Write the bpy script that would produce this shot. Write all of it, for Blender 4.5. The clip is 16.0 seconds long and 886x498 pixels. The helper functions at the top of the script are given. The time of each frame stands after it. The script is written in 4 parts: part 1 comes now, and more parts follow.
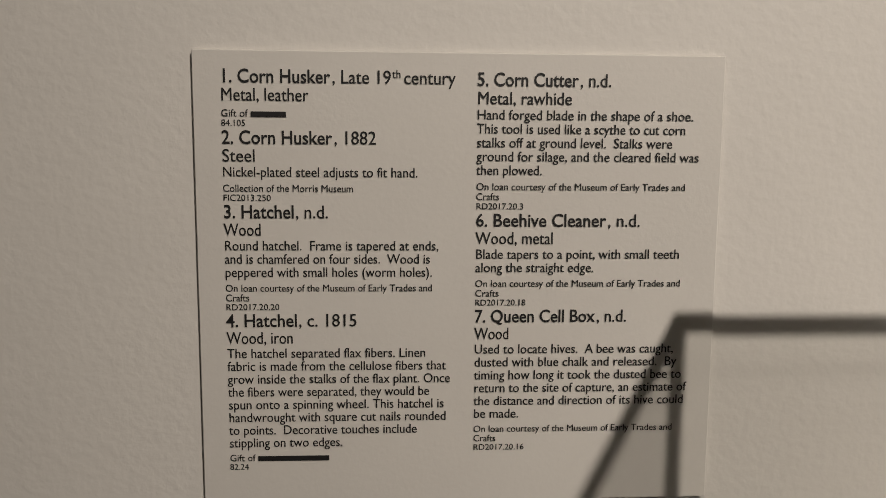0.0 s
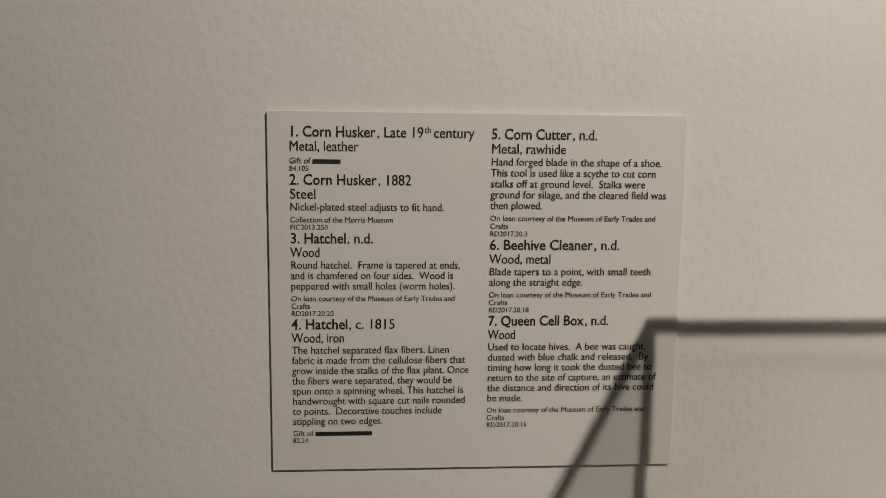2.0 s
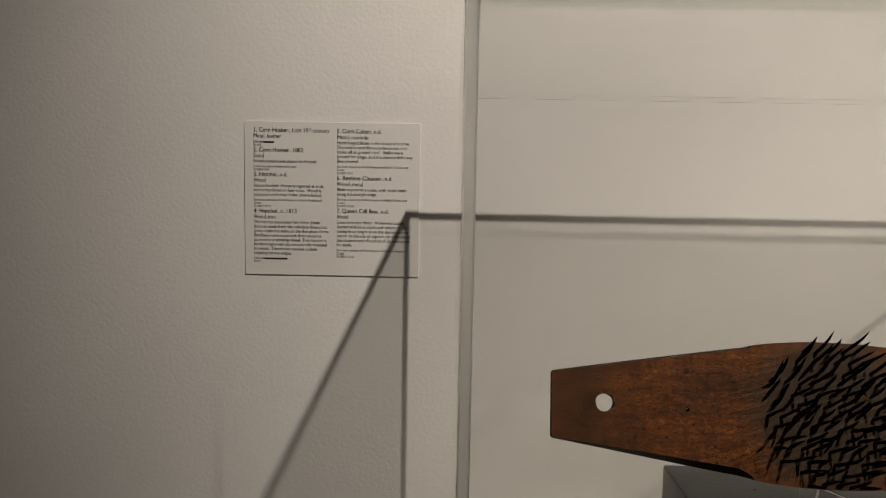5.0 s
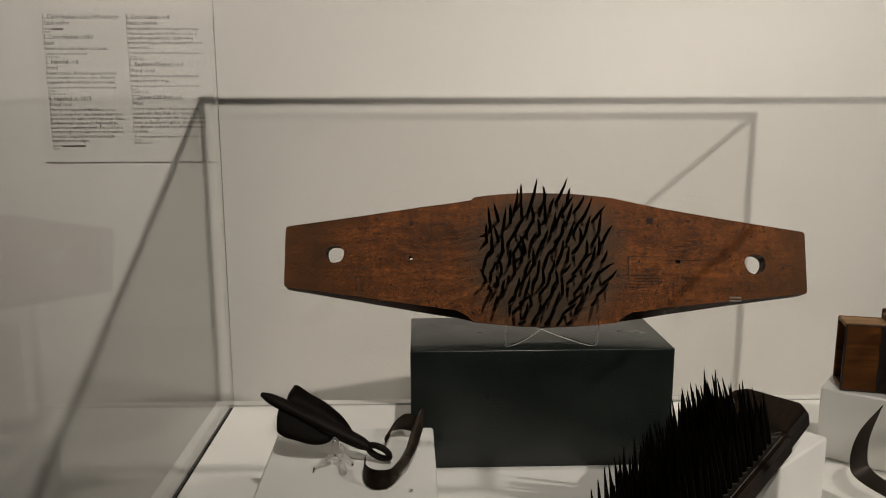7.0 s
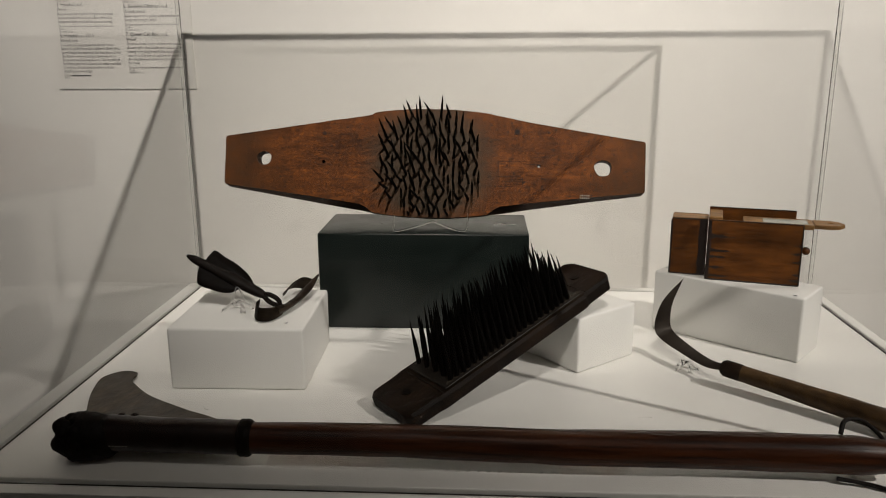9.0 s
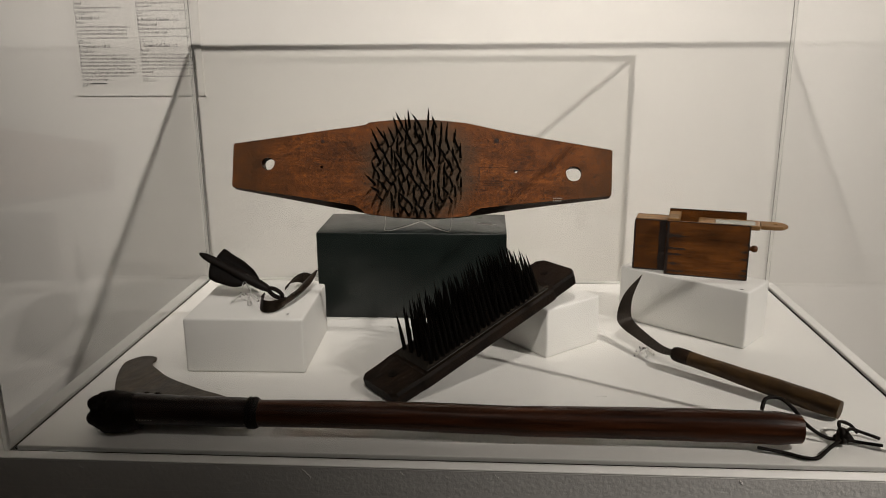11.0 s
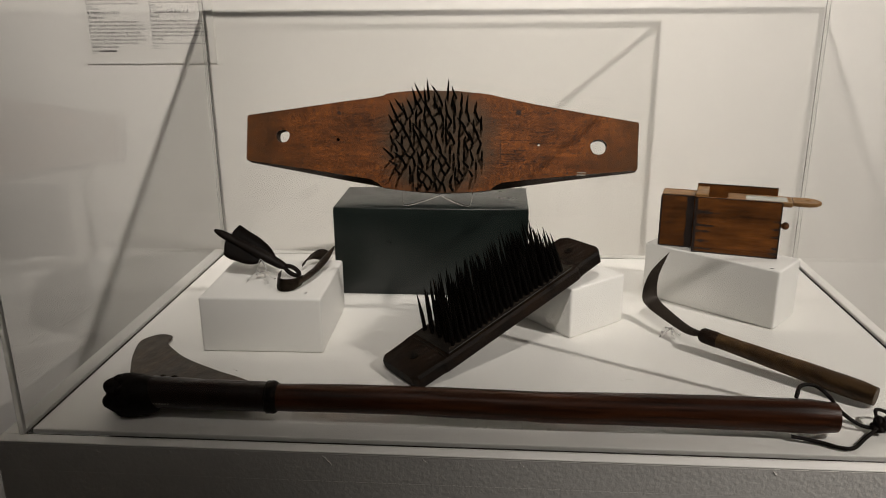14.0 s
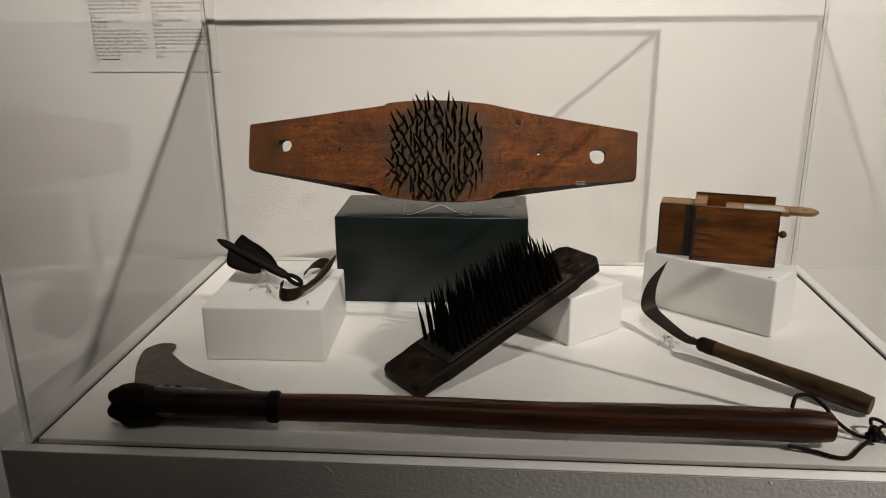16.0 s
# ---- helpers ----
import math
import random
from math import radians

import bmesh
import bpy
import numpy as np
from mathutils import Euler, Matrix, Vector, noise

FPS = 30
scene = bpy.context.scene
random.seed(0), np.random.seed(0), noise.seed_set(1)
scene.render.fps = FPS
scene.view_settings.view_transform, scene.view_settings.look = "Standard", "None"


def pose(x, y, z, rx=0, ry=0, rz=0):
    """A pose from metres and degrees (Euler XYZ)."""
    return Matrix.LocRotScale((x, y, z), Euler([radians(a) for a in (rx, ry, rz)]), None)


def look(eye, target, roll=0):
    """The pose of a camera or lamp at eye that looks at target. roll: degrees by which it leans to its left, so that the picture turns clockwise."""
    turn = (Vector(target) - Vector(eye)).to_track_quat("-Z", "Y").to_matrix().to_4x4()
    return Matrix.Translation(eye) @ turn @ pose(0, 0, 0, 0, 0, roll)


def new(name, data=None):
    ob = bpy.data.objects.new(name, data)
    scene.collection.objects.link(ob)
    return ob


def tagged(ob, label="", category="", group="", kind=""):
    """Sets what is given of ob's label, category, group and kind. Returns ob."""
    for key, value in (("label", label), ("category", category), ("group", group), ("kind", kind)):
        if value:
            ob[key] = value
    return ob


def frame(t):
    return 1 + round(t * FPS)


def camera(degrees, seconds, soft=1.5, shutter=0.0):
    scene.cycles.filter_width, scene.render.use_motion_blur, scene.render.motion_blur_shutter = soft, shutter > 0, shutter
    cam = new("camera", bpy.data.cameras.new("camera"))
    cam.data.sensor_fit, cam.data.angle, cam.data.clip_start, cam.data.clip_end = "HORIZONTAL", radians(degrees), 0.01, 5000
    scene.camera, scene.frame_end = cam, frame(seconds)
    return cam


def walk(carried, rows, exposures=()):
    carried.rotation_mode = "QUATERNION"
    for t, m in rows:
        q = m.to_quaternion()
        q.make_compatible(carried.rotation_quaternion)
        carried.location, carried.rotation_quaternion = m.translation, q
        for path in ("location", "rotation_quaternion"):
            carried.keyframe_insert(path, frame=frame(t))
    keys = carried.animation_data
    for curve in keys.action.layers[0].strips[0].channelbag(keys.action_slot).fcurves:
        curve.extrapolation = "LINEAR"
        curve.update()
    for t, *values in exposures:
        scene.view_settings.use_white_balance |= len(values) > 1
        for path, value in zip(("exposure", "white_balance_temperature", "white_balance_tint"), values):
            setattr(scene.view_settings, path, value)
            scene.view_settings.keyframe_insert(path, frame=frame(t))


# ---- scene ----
cam = camera(59.4, 16.0, soft=0.4)
PATH = [
    (0, (0.095, -0.368, 1.394), (0.202, 1.615, 1.155), 0.4),
    (0.5, (0.092, -0.37, 1.396), (0.204, 1.613, 1.156), 0.4),
    (1, (0.09, -0.375, 1.397), (0.193, 1.608, 1.16), 0.3),
    (1.5, (0.076, -0.404, 1.406), (0.203, 1.577, 1.164), 0.4),
    (2, (0.072, -0.46, 1.42), (0.203, 1.519, 1.165), 0.6),
    (2.5, (0.067, -0.544, 1.42), (0.192, 1.438, 1.186), 0.4),
    (3, (0.083, -0.699, 1.447), (0.109, 1.284, 1.192), 0.4),
    (3.2, (0.081, -0.777, 1.449), (0.103, 1.208, 1.205), 0.6),
    (5.5, (0.387, -1.149, 1.367), (0.34, 0.839, 1.158), 0.6),
    (6, (0.462, -1.197, 1.358), (0.392, 0.785, 1.099), -0.2),
    (6.5, (0.499, -1.199, 1.328), (0.5, 0.776, 1.013), -0.2),
    (7, (0.548, -1.153, 1.302), (0.6, 0.814, 0.944), -0.1),
    (7.5, (0.607, -1.137, 1.253), (0.659, 0.834, 0.919), -0.4),
    (8, (0.693, -1.167, 1.245), (0.753, 0.787, 0.822), -0.3),
    (8.5, (0.747, -1.221, 1.251), (0.803, 0.721, 0.776), -0.5),
    (8.8, (0.739, -1.304, 1.273), (0.719, 0.638, 0.794), -0.3),
    (9, (0.753, -1.36, 1.281), (0.643, 0.577, 0.795), -0.3),
    (9.2, (0.787, -1.398, 1.287), (0.636, 0.535, 0.797), -0.5),
    (11.5, (0.782, -1.462, 1.325), (0.666, 0.461, 0.788), -0.4),
    (12, (0.774, -1.449, 1.322), (0.644, 0.466, 0.761), -0.5),
    (12.5, (0.772, -1.438, 1.328), (0.632, 0.47, 0.746), -0.5),
    (13, (0.769, -1.43, 1.327), (0.626, 0.474, 0.73), -0.5),
    (13.5, (0.767, -1.43, 1.329), (0.619, 0.47, 0.723), -0.5),
    (14, (0.77, -1.43, 1.333), (0.623, 0.469, 0.722), -0.5),
    (14.5, (0.764, -1.433, 1.334), (0.616, 0.467, 0.728), -0.6),
    (15, (0.759, -1.433, 1.337), (0.609, 0.465, 0.725), -0.6),
    (15.5, (0.761, -1.434, 1.342), (0.609, 0.462, 0.726), -0.6),
    (16, (0.772, -1.436, 1.347), (0.621, 0.462, 0.737), -0.6),
]
EXPOSURE = [(0, 0.02, 6720, 12), (3.2, -0.02, 6720, 12), (5.5, -0.06, 6560, 12), (6.0, 0.03, 6500, 11), (7.0, 0.25, 6440, 10),
            (8.0, 0.47, 6330, 10), (9.0, 0.62, 6270, 10), (11.5, 0.65, 6270, 11), (16.0, 0.77, 6270, 11)]
walk(cam, [(t, look(e, a, r)) for t, e, a, r in PATH], EXPOSURE)

# ---- light: two track spotlights and a dim added fill light ----
world = bpy.data.worlds.new("world")
scene.world = world
world.use_nodes = True
world.node_tree.nodes["Background"].inputs[0].default_value = (0.02, 0.019, 0.017, 1)
world.node_tree.nodes["Background"].inputs[1].default_value = 0.3


def spot(name, eye, target, watts, half, blend, radius, tint):
    data = bpy.data.lights.new(name, "SPOT")
    data.energy, data.spot_size, data.spot_blend = watts, radians(2 * half), blend
    data.shadow_soft_size, data.color = radius, tint
    ob = new(name, data)
    ob.matrix_world = look(eye, target)
    return ob


SPOT_A = (0.79, -1.55, 2.48)
SPOT_B = (2.62, -1.55, 2.63)
WARM = (1.0, 0.918, 0.822)
spot("spot_light", SPOT_A, (0.55, 0.0, 1.49), 101, 32.8, 1.0, 0.016, WARM)
spot("spot_light", SPOT_B, (1.31, -0.285, 1.035), 130, 19.6, 0.65, 0.014, WARM)
# Unseen overhead area lamp, added as weak fill for the room.
glow = bpy.data.lights.new("gallery_light", "AREA")
glow.energy, glow.size, glow.color = 2, 1.6, (1.0, 0.91, 0.79)
new("gallery_light", glow).matrix_world = look((1.2, -2.6, 3.1), (1.2, -2.6, 0))


# ---- materials ----
def material(name, colour, rough=0.5, metal=0.0, vary=0.12, scale=25.0, fine=220.0, bump=0.0, bump_scale=120.0,
             stretch=(1, 1, 1), per_object=0.0, spec=0.5, coat=0.0, second=None, detail=5.0, rough_vary=0.15):
    """A painted, wooden or metal surface whose colour varies at two scales, with fine relief."""
    m = bpy.data.materials.new(name)
    m.use_nodes = True
    n, l = m.node_tree.nodes, m.node_tree.links
    b = n["Principled BSDF"]
    b.inputs["Roughness"].default_value, b.inputs["Metallic"].default_value = rough, metal
    b.inputs["Specular IOR Level"].default_value = spec
    b.inputs["Coat Weight"].default_value = coat
    tc, mp = n.new("ShaderNodeTexCoord"), n.new("ShaderNodeMapping")
    mp.inputs["Scale"].default_value = stretch
    l.new(tc.outputs["Object"], mp.inputs["Vector"])
    big, small = n.new("ShaderNodeTexNoise"), n.new("ShaderNodeTexNoise")
    big.inputs["Scale"].default_value, small.inputs["Scale"].default_value = scale, fine
    big.inputs["Detail"].default_value = small.inputs["Detail"].default_value = detail
    for t in (big, small):
        l.new(mp.outputs["Vector"], t.inputs["Vector"])
    add = n.new("ShaderNodeMath")
    add.operation = "ADD"
    half = n.new("ShaderNodeMath")
    half.operation = "MULTIPLY"
    half.inputs[1].default_value = 0.5
    l.new(small.outputs["Fac"], half.inputs[0])
    l.new(big.outputs["Fac"], add.inputs[0]), l.new(half.outputs[0], add.inputs[1])
    ramp = n.new("ShaderNodeValToRGB")
    dark = second or tuple(c * (1 - vary * 2) for c in colour)
    light = tuple(min(1, c * (1 + vary)) for c in colour)
    ramp.color_ramp.elements[0].position, ramp.color_ramp.elements[1].position = 0.48, 1.0
    ramp.color_ramp.elements[0].color, ramp.color_ramp.elements[1].color = (*dark, 1), (*light, 1)
    l.new(add.outputs[0], ramp.inputs["Fac"])
    out = ramp.outputs["Color"]
    if per_object:
        info, hsv = n.new("ShaderNodeObjectInfo"), n.new("ShaderNodeHueSaturation")
        rng = n.new("ShaderNodeMapRange")
        rng.inputs["To Min"].default_value, rng.inputs["To Max"].default_value = 1 - per_object, 1 + per_object
        l.new(info.outputs["Random"], rng.inputs["Value"]), l.new(rng.outputs["Result"], hsv.inputs["Value"])
        l.new(out, hsv.inputs["Color"])
        out = hsv.outputs["Color"]
    l.new(out, b.inputs["Base Color"])
    rr = n.new("ShaderNodeMapRange")
    rr.inputs["To Min"].default_value, rr.inputs["To Max"].default_value = max(0.03, rough - rough_vary), min(1, rough + rough_vary)
    l.new(big.outputs["Fac"], rr.inputs["Value"]), l.new(rr.outputs["Result"], b.inputs["Roughness"])
    if bump:
        bt, bn = n.new("ShaderNodeTexNoise"), n.new("ShaderNodeBump")
        bt.inputs["Scale"].default_value, bt.inputs["Detail"].default_value = bump_scale, 4
        l.new(mp.outputs["Vector"], bt.inputs["Vector"]), l.new(bt.outputs["Fac"], bn.inputs["Height"])
        bn.inputs["Strength"].default_value, bn.inputs["Distance"].default_value = 1.0, bump
        l.new(bn.outputs["Normal"], b.inputs["Normal"])
    return m


def acrylic(name, rough=0.0, tint=(1, 1, 1)):
    m = bpy.data.materials.new(name)
    m.use_nodes = True
    b = m.node_tree.nodes["Principled BSDF"]
    b.inputs["Base Color"].default_value = (*tint, 1)
    b.inputs["Transmission Weight"].default_value, b.inputs["IOR"].default_value = 1.0, 1.49
    b.inputs["Roughness"].default_value = rough
    return m


def clear_sheet(name):
    """Clear acrylic sheet: lets light straight through, with a mirror gloss that grows towards grazing."""
    m = bpy.data.materials.new(name)
    m.use_nodes = True
    n, l = m.node_tree.nodes, m.node_tree.links
    n.remove(n["Principled BSDF"])
    clear, gloss, mix = n.new("ShaderNodeBsdfTransparent"), n.new("ShaderNodeBsdfGlossy"), n.new("ShaderNodeMixShader")
    clear.inputs["Color"].default_value = (0.980, 0.980, 0.976, 1)
    gloss.inputs["Color"].default_value = (1, 1, 1, 1)
    gloss.inputs["Roughness"].default_value = 0.015
    lw, pw, ad = n.new("ShaderNodeLayerWeight"), n.new("ShaderNodeMath"), n.new("ShaderNodeMath")
    lw.inputs["Blend"].default_value = 0.5
    pw.operation, ad.operation = "POWER", "MULTIPLY_ADD"
    pw.inputs[1].default_value = 5.0
    ad.inputs[1].default_value, ad.inputs[2].default_value = 0.74, 0.04
    l.new(lw.outputs["Facing"], pw.inputs[0]), l.new(pw.outputs[0], ad.inputs[0])
    l.new(ad.outputs[0], mix.inputs["Fac"]), l.new(clear.outputs[0], mix.inputs[1]), l.new(gloss.outputs[0], mix.inputs[2])
    l.new(mix.outputs[0], n["Material Output"].inputs["Surface"])
    return m


SHEET = clear_sheet("clear_acrylic_sheet")
WALL = material("wall_paint", (0.80, 0.775, 0.73), 0.62, vary=0.02, scale=3, fine=30, bump=0.00042, bump_scale=170)
PLINTH = material("plinth_paint", (0.76, 0.74, 0.70), 0.5, vary=0.03, scale=8, fine=80, bump=0.0006, bump_scale=250)
DECK = material("deck_paint", (0.80, 0.785, 0.745), 0.38, vary=0.03, scale=9, fine=60, bump=0.0003, bump_scale=90)
BLOCK = material("block_paint", (0.78, 0.77, 0.735), 0.5, vary=0.03, scale=18, fine=120, bump=0.0003, bump_scale=150)
GREEN = material("green_paint", (0.0040, 0.0074, 0.0062), 0.33, spec=0.5, vary=0.12, scale=20, fine=160, bump=0.0003, bump_scale=180)
CARD = material("label_card", (0.76, 0.735, 0.69), 0.55, vary=0.015, scale=10, fine=300, bump=0.0001, bump_scale=500)
INK = material("ink", (0.012, 0.011, 0.011), 0.6, vary=0.1)
GAP_SHADE = material("gap_shade", (0.012, 0.010, 0.008), 0.9, vary=0.3, spec=0.1)
# Unseen walls and ceiling, coloured darker to weaken bounce and pane reflections.
FARWALL = material("gallery_paint", (0.24, 0.23, 0.21), 0.7, vary=0.05, scale=3, fine=30, bump=0.0007)
CEIL = material("ceiling_paint", (0.30, 0.288, 0.27), 0.8, vary=0.05, scale=4, fine=40, bump=0.001)
FLOOR = material("floor_wood", (0.14, 0.085, 0.05), 0.45, vary=0.25, scale=6, fine=60, stretch=(8, 0.6, 1))
REDWOOD = material("red_brown_wood", (0.172, 0.051, 0.0080), 0.55, vary=0.25, scale=330, fine=900, bump=0.0006, bump_scale=700,
                   stretch=(0.8, 1, 1.1), second=(0.034, 0.0125, 0.0038), spec=0.14, detail=9)
BOARDEDGE_SHADED = material("dark_shaded_edge", (0.030, 0.012, 0.0045), 0.6, spec=0.15, vary=0.35, scale=60, fine=300, bump=0.0008)
EDGEWOOD = material("dark_wood_edge", (0.016, 0.008, 0.005), 0.6, spec=0.2, vary=0.3, scale=40, fine=200, bump=0.0008)
BLACKWOOD = material("old_blackened_wood", (0.0115, 0.0062, 0.0032), 0.6, vary=0.4, spec=0.12, scale=22, fine=170, bump=0.0022, bump_scale=90,
                     stretch=(0.4, 1.6, 1))
IRON = material("black_iron", (0.0022, 0.0019, 0.0017), 0.6, spec=0.05, vary=0.3, per_object=0.3)
ZIGZAG = material("stippled_tin", (0.055, 0.042, 0.028), 0.5, metal=0.3, vary=0.3, scale=60)
PLATE = material("dark_tin_plate", (0.020, 0.016, 0.012), 0.5, metal=0.4, vary=0.3, scale=60, bump=0.0004)
BLADE = material("forged_blade", (0.056, 0.040, 0.026), 0.5, metal=0.15, spec=0.3, vary=0.35, scale=28, fine=150, stretch=(1, 0.4, 1), bump=0.0022, bump_scale=75,
                 second=(0.022, 0.016, 0.011))
HANDLE = material("dark_handle_wood", (0.036, 0.0098, 0.0023), 0.36, spec=0.2, vary=0.35, scale=16, fine=160, bump=0.0008, bump_scale=140,
                  stretch=(0.12, 1.4, 1.4), second=(0.010, 0.004, 0.0025))
SLEEVE = material("greased_leather", (0.0105, 0.0040, 0.0024), 0.38, spec=0.3, vary=0.35, scale=30, fine=200, bump=0.0010, bump_scale=120)
RAWHIDE = material("black_rawhide", (0.0034, 0.0022, 0.0016), 0.6, spec=0.10, vary=0.35, scale=60, fine=240, bump=0.0018, bump_scale=130)
LEATHER = material("dark_leather", (0.0062, 0.0036, 0.0023), 0.6, spec=0.15, vary=0.3, scale=45, fine=250, bump=0.0007)
STEEL = material("tarnished_steel", (0.040, 0.029, 0.019), 0.38, metal=0.5, spec=0.4, vary=0.35, scale=70, fine=260, bump=0.0006, second=(0.012, 0.008, 0.005))
SICKLE = material("dark_sickle_steel", (0.030, 0.023, 0.017), 0.5, metal=0.3, spec=0.25, vary=0.3, scale=45, bump=0.0005)
ASH = material("worn_handle_wood", (0.066, 0.037, 0.014), 0.5, spec=0.2, vary=0.3, scale=18, fine=180, bump=0.0006, bump_scale=160,
               stretch=(0.14, 1.5, 1.5), second=(0.026, 0.014, 0.006))
PINE = material("aged_pine", (0.138, 0.047, 0.0078), 0.45, spec=0.2, vary=0.3, scale=16, fine=150, bump=0.0005, bump_scale=150,
                stretch=(0.3, 1, 1.8), second=(0.022, 0.0075, 0.0022))
PINE_LIGHT = material("aged_pine_top", (0.27, 0.145, 0.052), 0.5, spec=0.2, vary=0.25, scale=20, fine=160, bump=0.0005, stretch=(0.3, 1, 1))
# Scorch colour, which also serves for painted shade beside the drawer.
CHAR_SHADE = material("scorch_mark", (0.013, 0.0055, 0.0028), 0.5, vary=0.3, scale=40)
GLASSY = material("old_glass_strip", (0.36, 0.36, 0.32), 0.12, vary=0.06, scale=30, spec=0.7)
WHITEMARK = material("white_number_paint", (0.28, 0.26, 0.22), 0.6, vary=0.1)
CLEAR = acrylic("clear_acrylic")
FROSTED = acrylic("frosted_joint", 0.6, (0.95, 0.95, 0.93))
JOINT = acrylic("acrylic_joint", 0.02, (0.96, 0.97, 0.96))
EDGE = acrylic("acrylic_edge", 0.10, (0.60, 0.62, 0.60))


def soot(m, inner, outer, colour):
    """A round, uneven soot stain about the object's origin."""
    n, l = m.node_tree.nodes, m.node_tree.links
    b = n["Principled BSDF"]
    before = b.inputs["Base Color"].links[0].from_socket
    tc, mul, ln = n.new("ShaderNodeTexCoord"), n.new("ShaderNodeVectorMath"), n.new("ShaderNodeVectorMath")
    mul.operation, ln.operation = "MULTIPLY", "LENGTH"
    mul.inputs[1].default_value = (1, 0, 1)
    l.new(tc.outputs["Object"], mul.inputs[0]), l.new(mul.outputs["Vector"], ln.inputs[0])
    nz, off = n.new("ShaderNodeTexNoise"), n.new("ShaderNodeMath")
    nz.inputs["Scale"].default_value = 45
    l.new(tc.outputs["Object"], nz.inputs["Vector"])
    off.operation = "MULTIPLY_ADD"
    off.inputs[1].default_value = 0.024
    l.new(nz.outputs["Fac"], off.inputs[0]), l.new(ln.outputs["Value"], off.inputs[2])
    rng, mix = n.new("ShaderNodeMapRange"), n.new("ShaderNodeMix")
    rng.inputs["From Min"].default_value, rng.inputs["From Max"].default_value = inner, outer
    rng.inputs["To Min"].default_value, rng.inputs["To Max"].default_value = 0.85, 0.0
    l.new(off.outputs[0], rng.inputs["Value"])
    mix.data_type = "RGBA"
    l.new(rng.outputs["Result"], mix.inputs["Factor"])
    l.new(before, mix.inputs["A"])
    mix.inputs["B"].default_value = (*colour, 1)
    l.new(mix.outputs["Result"], b.inputs["Base Color"])


def grain(m, stretch, scale, lo, hi):
    """Fine streaks along one direction that lighten and darken the colour."""
    n, l = m.node_tree.nodes, m.node_tree.links
    b = n["Principled BSDF"]
    before = b.inputs["Base Color"].links[0].from_socket
    tc, mp, nz = n.new("ShaderNodeTexCoord"), n.new("ShaderNodeMapping"), n.new("ShaderNodeTexNoise")
    mp.inputs["Scale"].default_value = stretch
    nz.inputs["Scale"].default_value, nz.inputs["Detail"].default_value, nz.inputs["Roughness"].default_value = scale, 6, 0.65
    l.new(tc.outputs["Object"], mp.inputs["Vector"]), l.new(mp.outputs["Vector"], nz.inputs["Vector"])
    rng, mul = n.new("ShaderNodeMapRange"), n.new("ShaderNodeVectorMath")
    rng.inputs["From Min"].default_value, rng.inputs["From Max"].default_value = 0.32, 0.68
    rng.inputs["To Min"].default_value, rng.inputs["To Max"].default_value = lo, hi
    mul.operation = "SCALE"
    l.new(nz.outputs["Fac"], rng.inputs["Value"]), l.new(rng.outputs["Result"], mul.inputs["Scale"])
    l.new(before, mul.inputs[0]), l.new(mul.outputs["Vector"], b.inputs["Base Color"])


grain(REDWOOD, (0.10, 1, 1), 230, 0.70, 1.30)
grain(REDWOOD, (1, 1, 0.12), 210, 0.76, 1.24)
grain(REDWOOD, (0.9, 1, 1), 120, 0.66, 1.30)
grain(REDWOOD, (0.6, 1, 1), 11, 0.50, 1.26)
grain(REDWOOD, (0.8, 1, 1), 42, 0.60, 1.26)
grain(REDWOOD, (1, 1, 1), 520, 0.66, 1.22)
grain(PINE, (0.05, 1, 1), 220, 0.65, 1.35)
grain(PINE, (0.8, 1, 1), 30, 0.55, 1.6)
grain(PINE_LIGHT, (0.05, 1, 1), 260, 0.75, 1.2)
grain(HANDLE, (0.03, 1, 1), 260, 0.2, 2.1)
grain(ASH, (0.5, 0.5, 1), 120, 0.45, 1.5)
grain(BLACKWOOD, (0.15, 1, 1), 160, 0.15, 1.9)
grain(STEEL, (1, 1, 1), 110, 0.25, 1.8)
grain(BLADE, (1, 0.4, 1), 60, 0.50, 1.4)
grain(BLADE, (1, 0.4, 1), 260, 0.7, 1.25)


def dark_ends(m, start, stop, colour):
    """Darkens the board unevenly towards both ends; at the left this paints shade in."""
    n, l = m.node_tree.nodes, m.node_tree.links
    b = n["Principled BSDF"]
    before = b.inputs["Base Color"].links[0].from_socket
    tc, sep, dist = n.new("ShaderNodeTexCoord"), n.new("ShaderNodeSeparateXYZ"), n.new("ShaderNodeMath")
    l.new(tc.outputs["Object"], sep.inputs[0])
    dist.operation = "ABSOLUTE"
    l.new(sep.outputs["X"], dist.inputs[0])
    nz, off = n.new("ShaderNodeTexNoise"), n.new("ShaderNodeMath")
    nz.inputs["Scale"].default_value, nz.inputs["Detail"].default_value = 24, 6
    l.new(tc.outputs["Object"], nz.inputs["Vector"])
    off.operation = "MULTIPLY_ADD"
    off.inputs[1].default_value = 0.12
    l.new(nz.outputs["Fac"], off.inputs[0]), l.new(dist.outputs[0], off.inputs[2])
    rng, mix = n.new("ShaderNodeMapRange"), n.new("ShaderNodeMix")
    rng.inputs["From Min"].default_value, rng.inputs["From Max"].default_value = start + 0.06, stop + 0.06
    rng.inputs["To Min"].default_value, rng.inputs["To Max"].default_value = 0.0, 0.75
    l.new(off.outputs[0], rng.inputs["Value"])
    mix.data_type = "RGBA"
    l.new(rng.outputs["Result"], mix.inputs["Factor"]), l.new(before, mix.inputs["A"])
    mix.inputs["B"].default_value = (*colour, 1)
    l.new(mix.outputs["Result"], b.inputs["Base Color"])


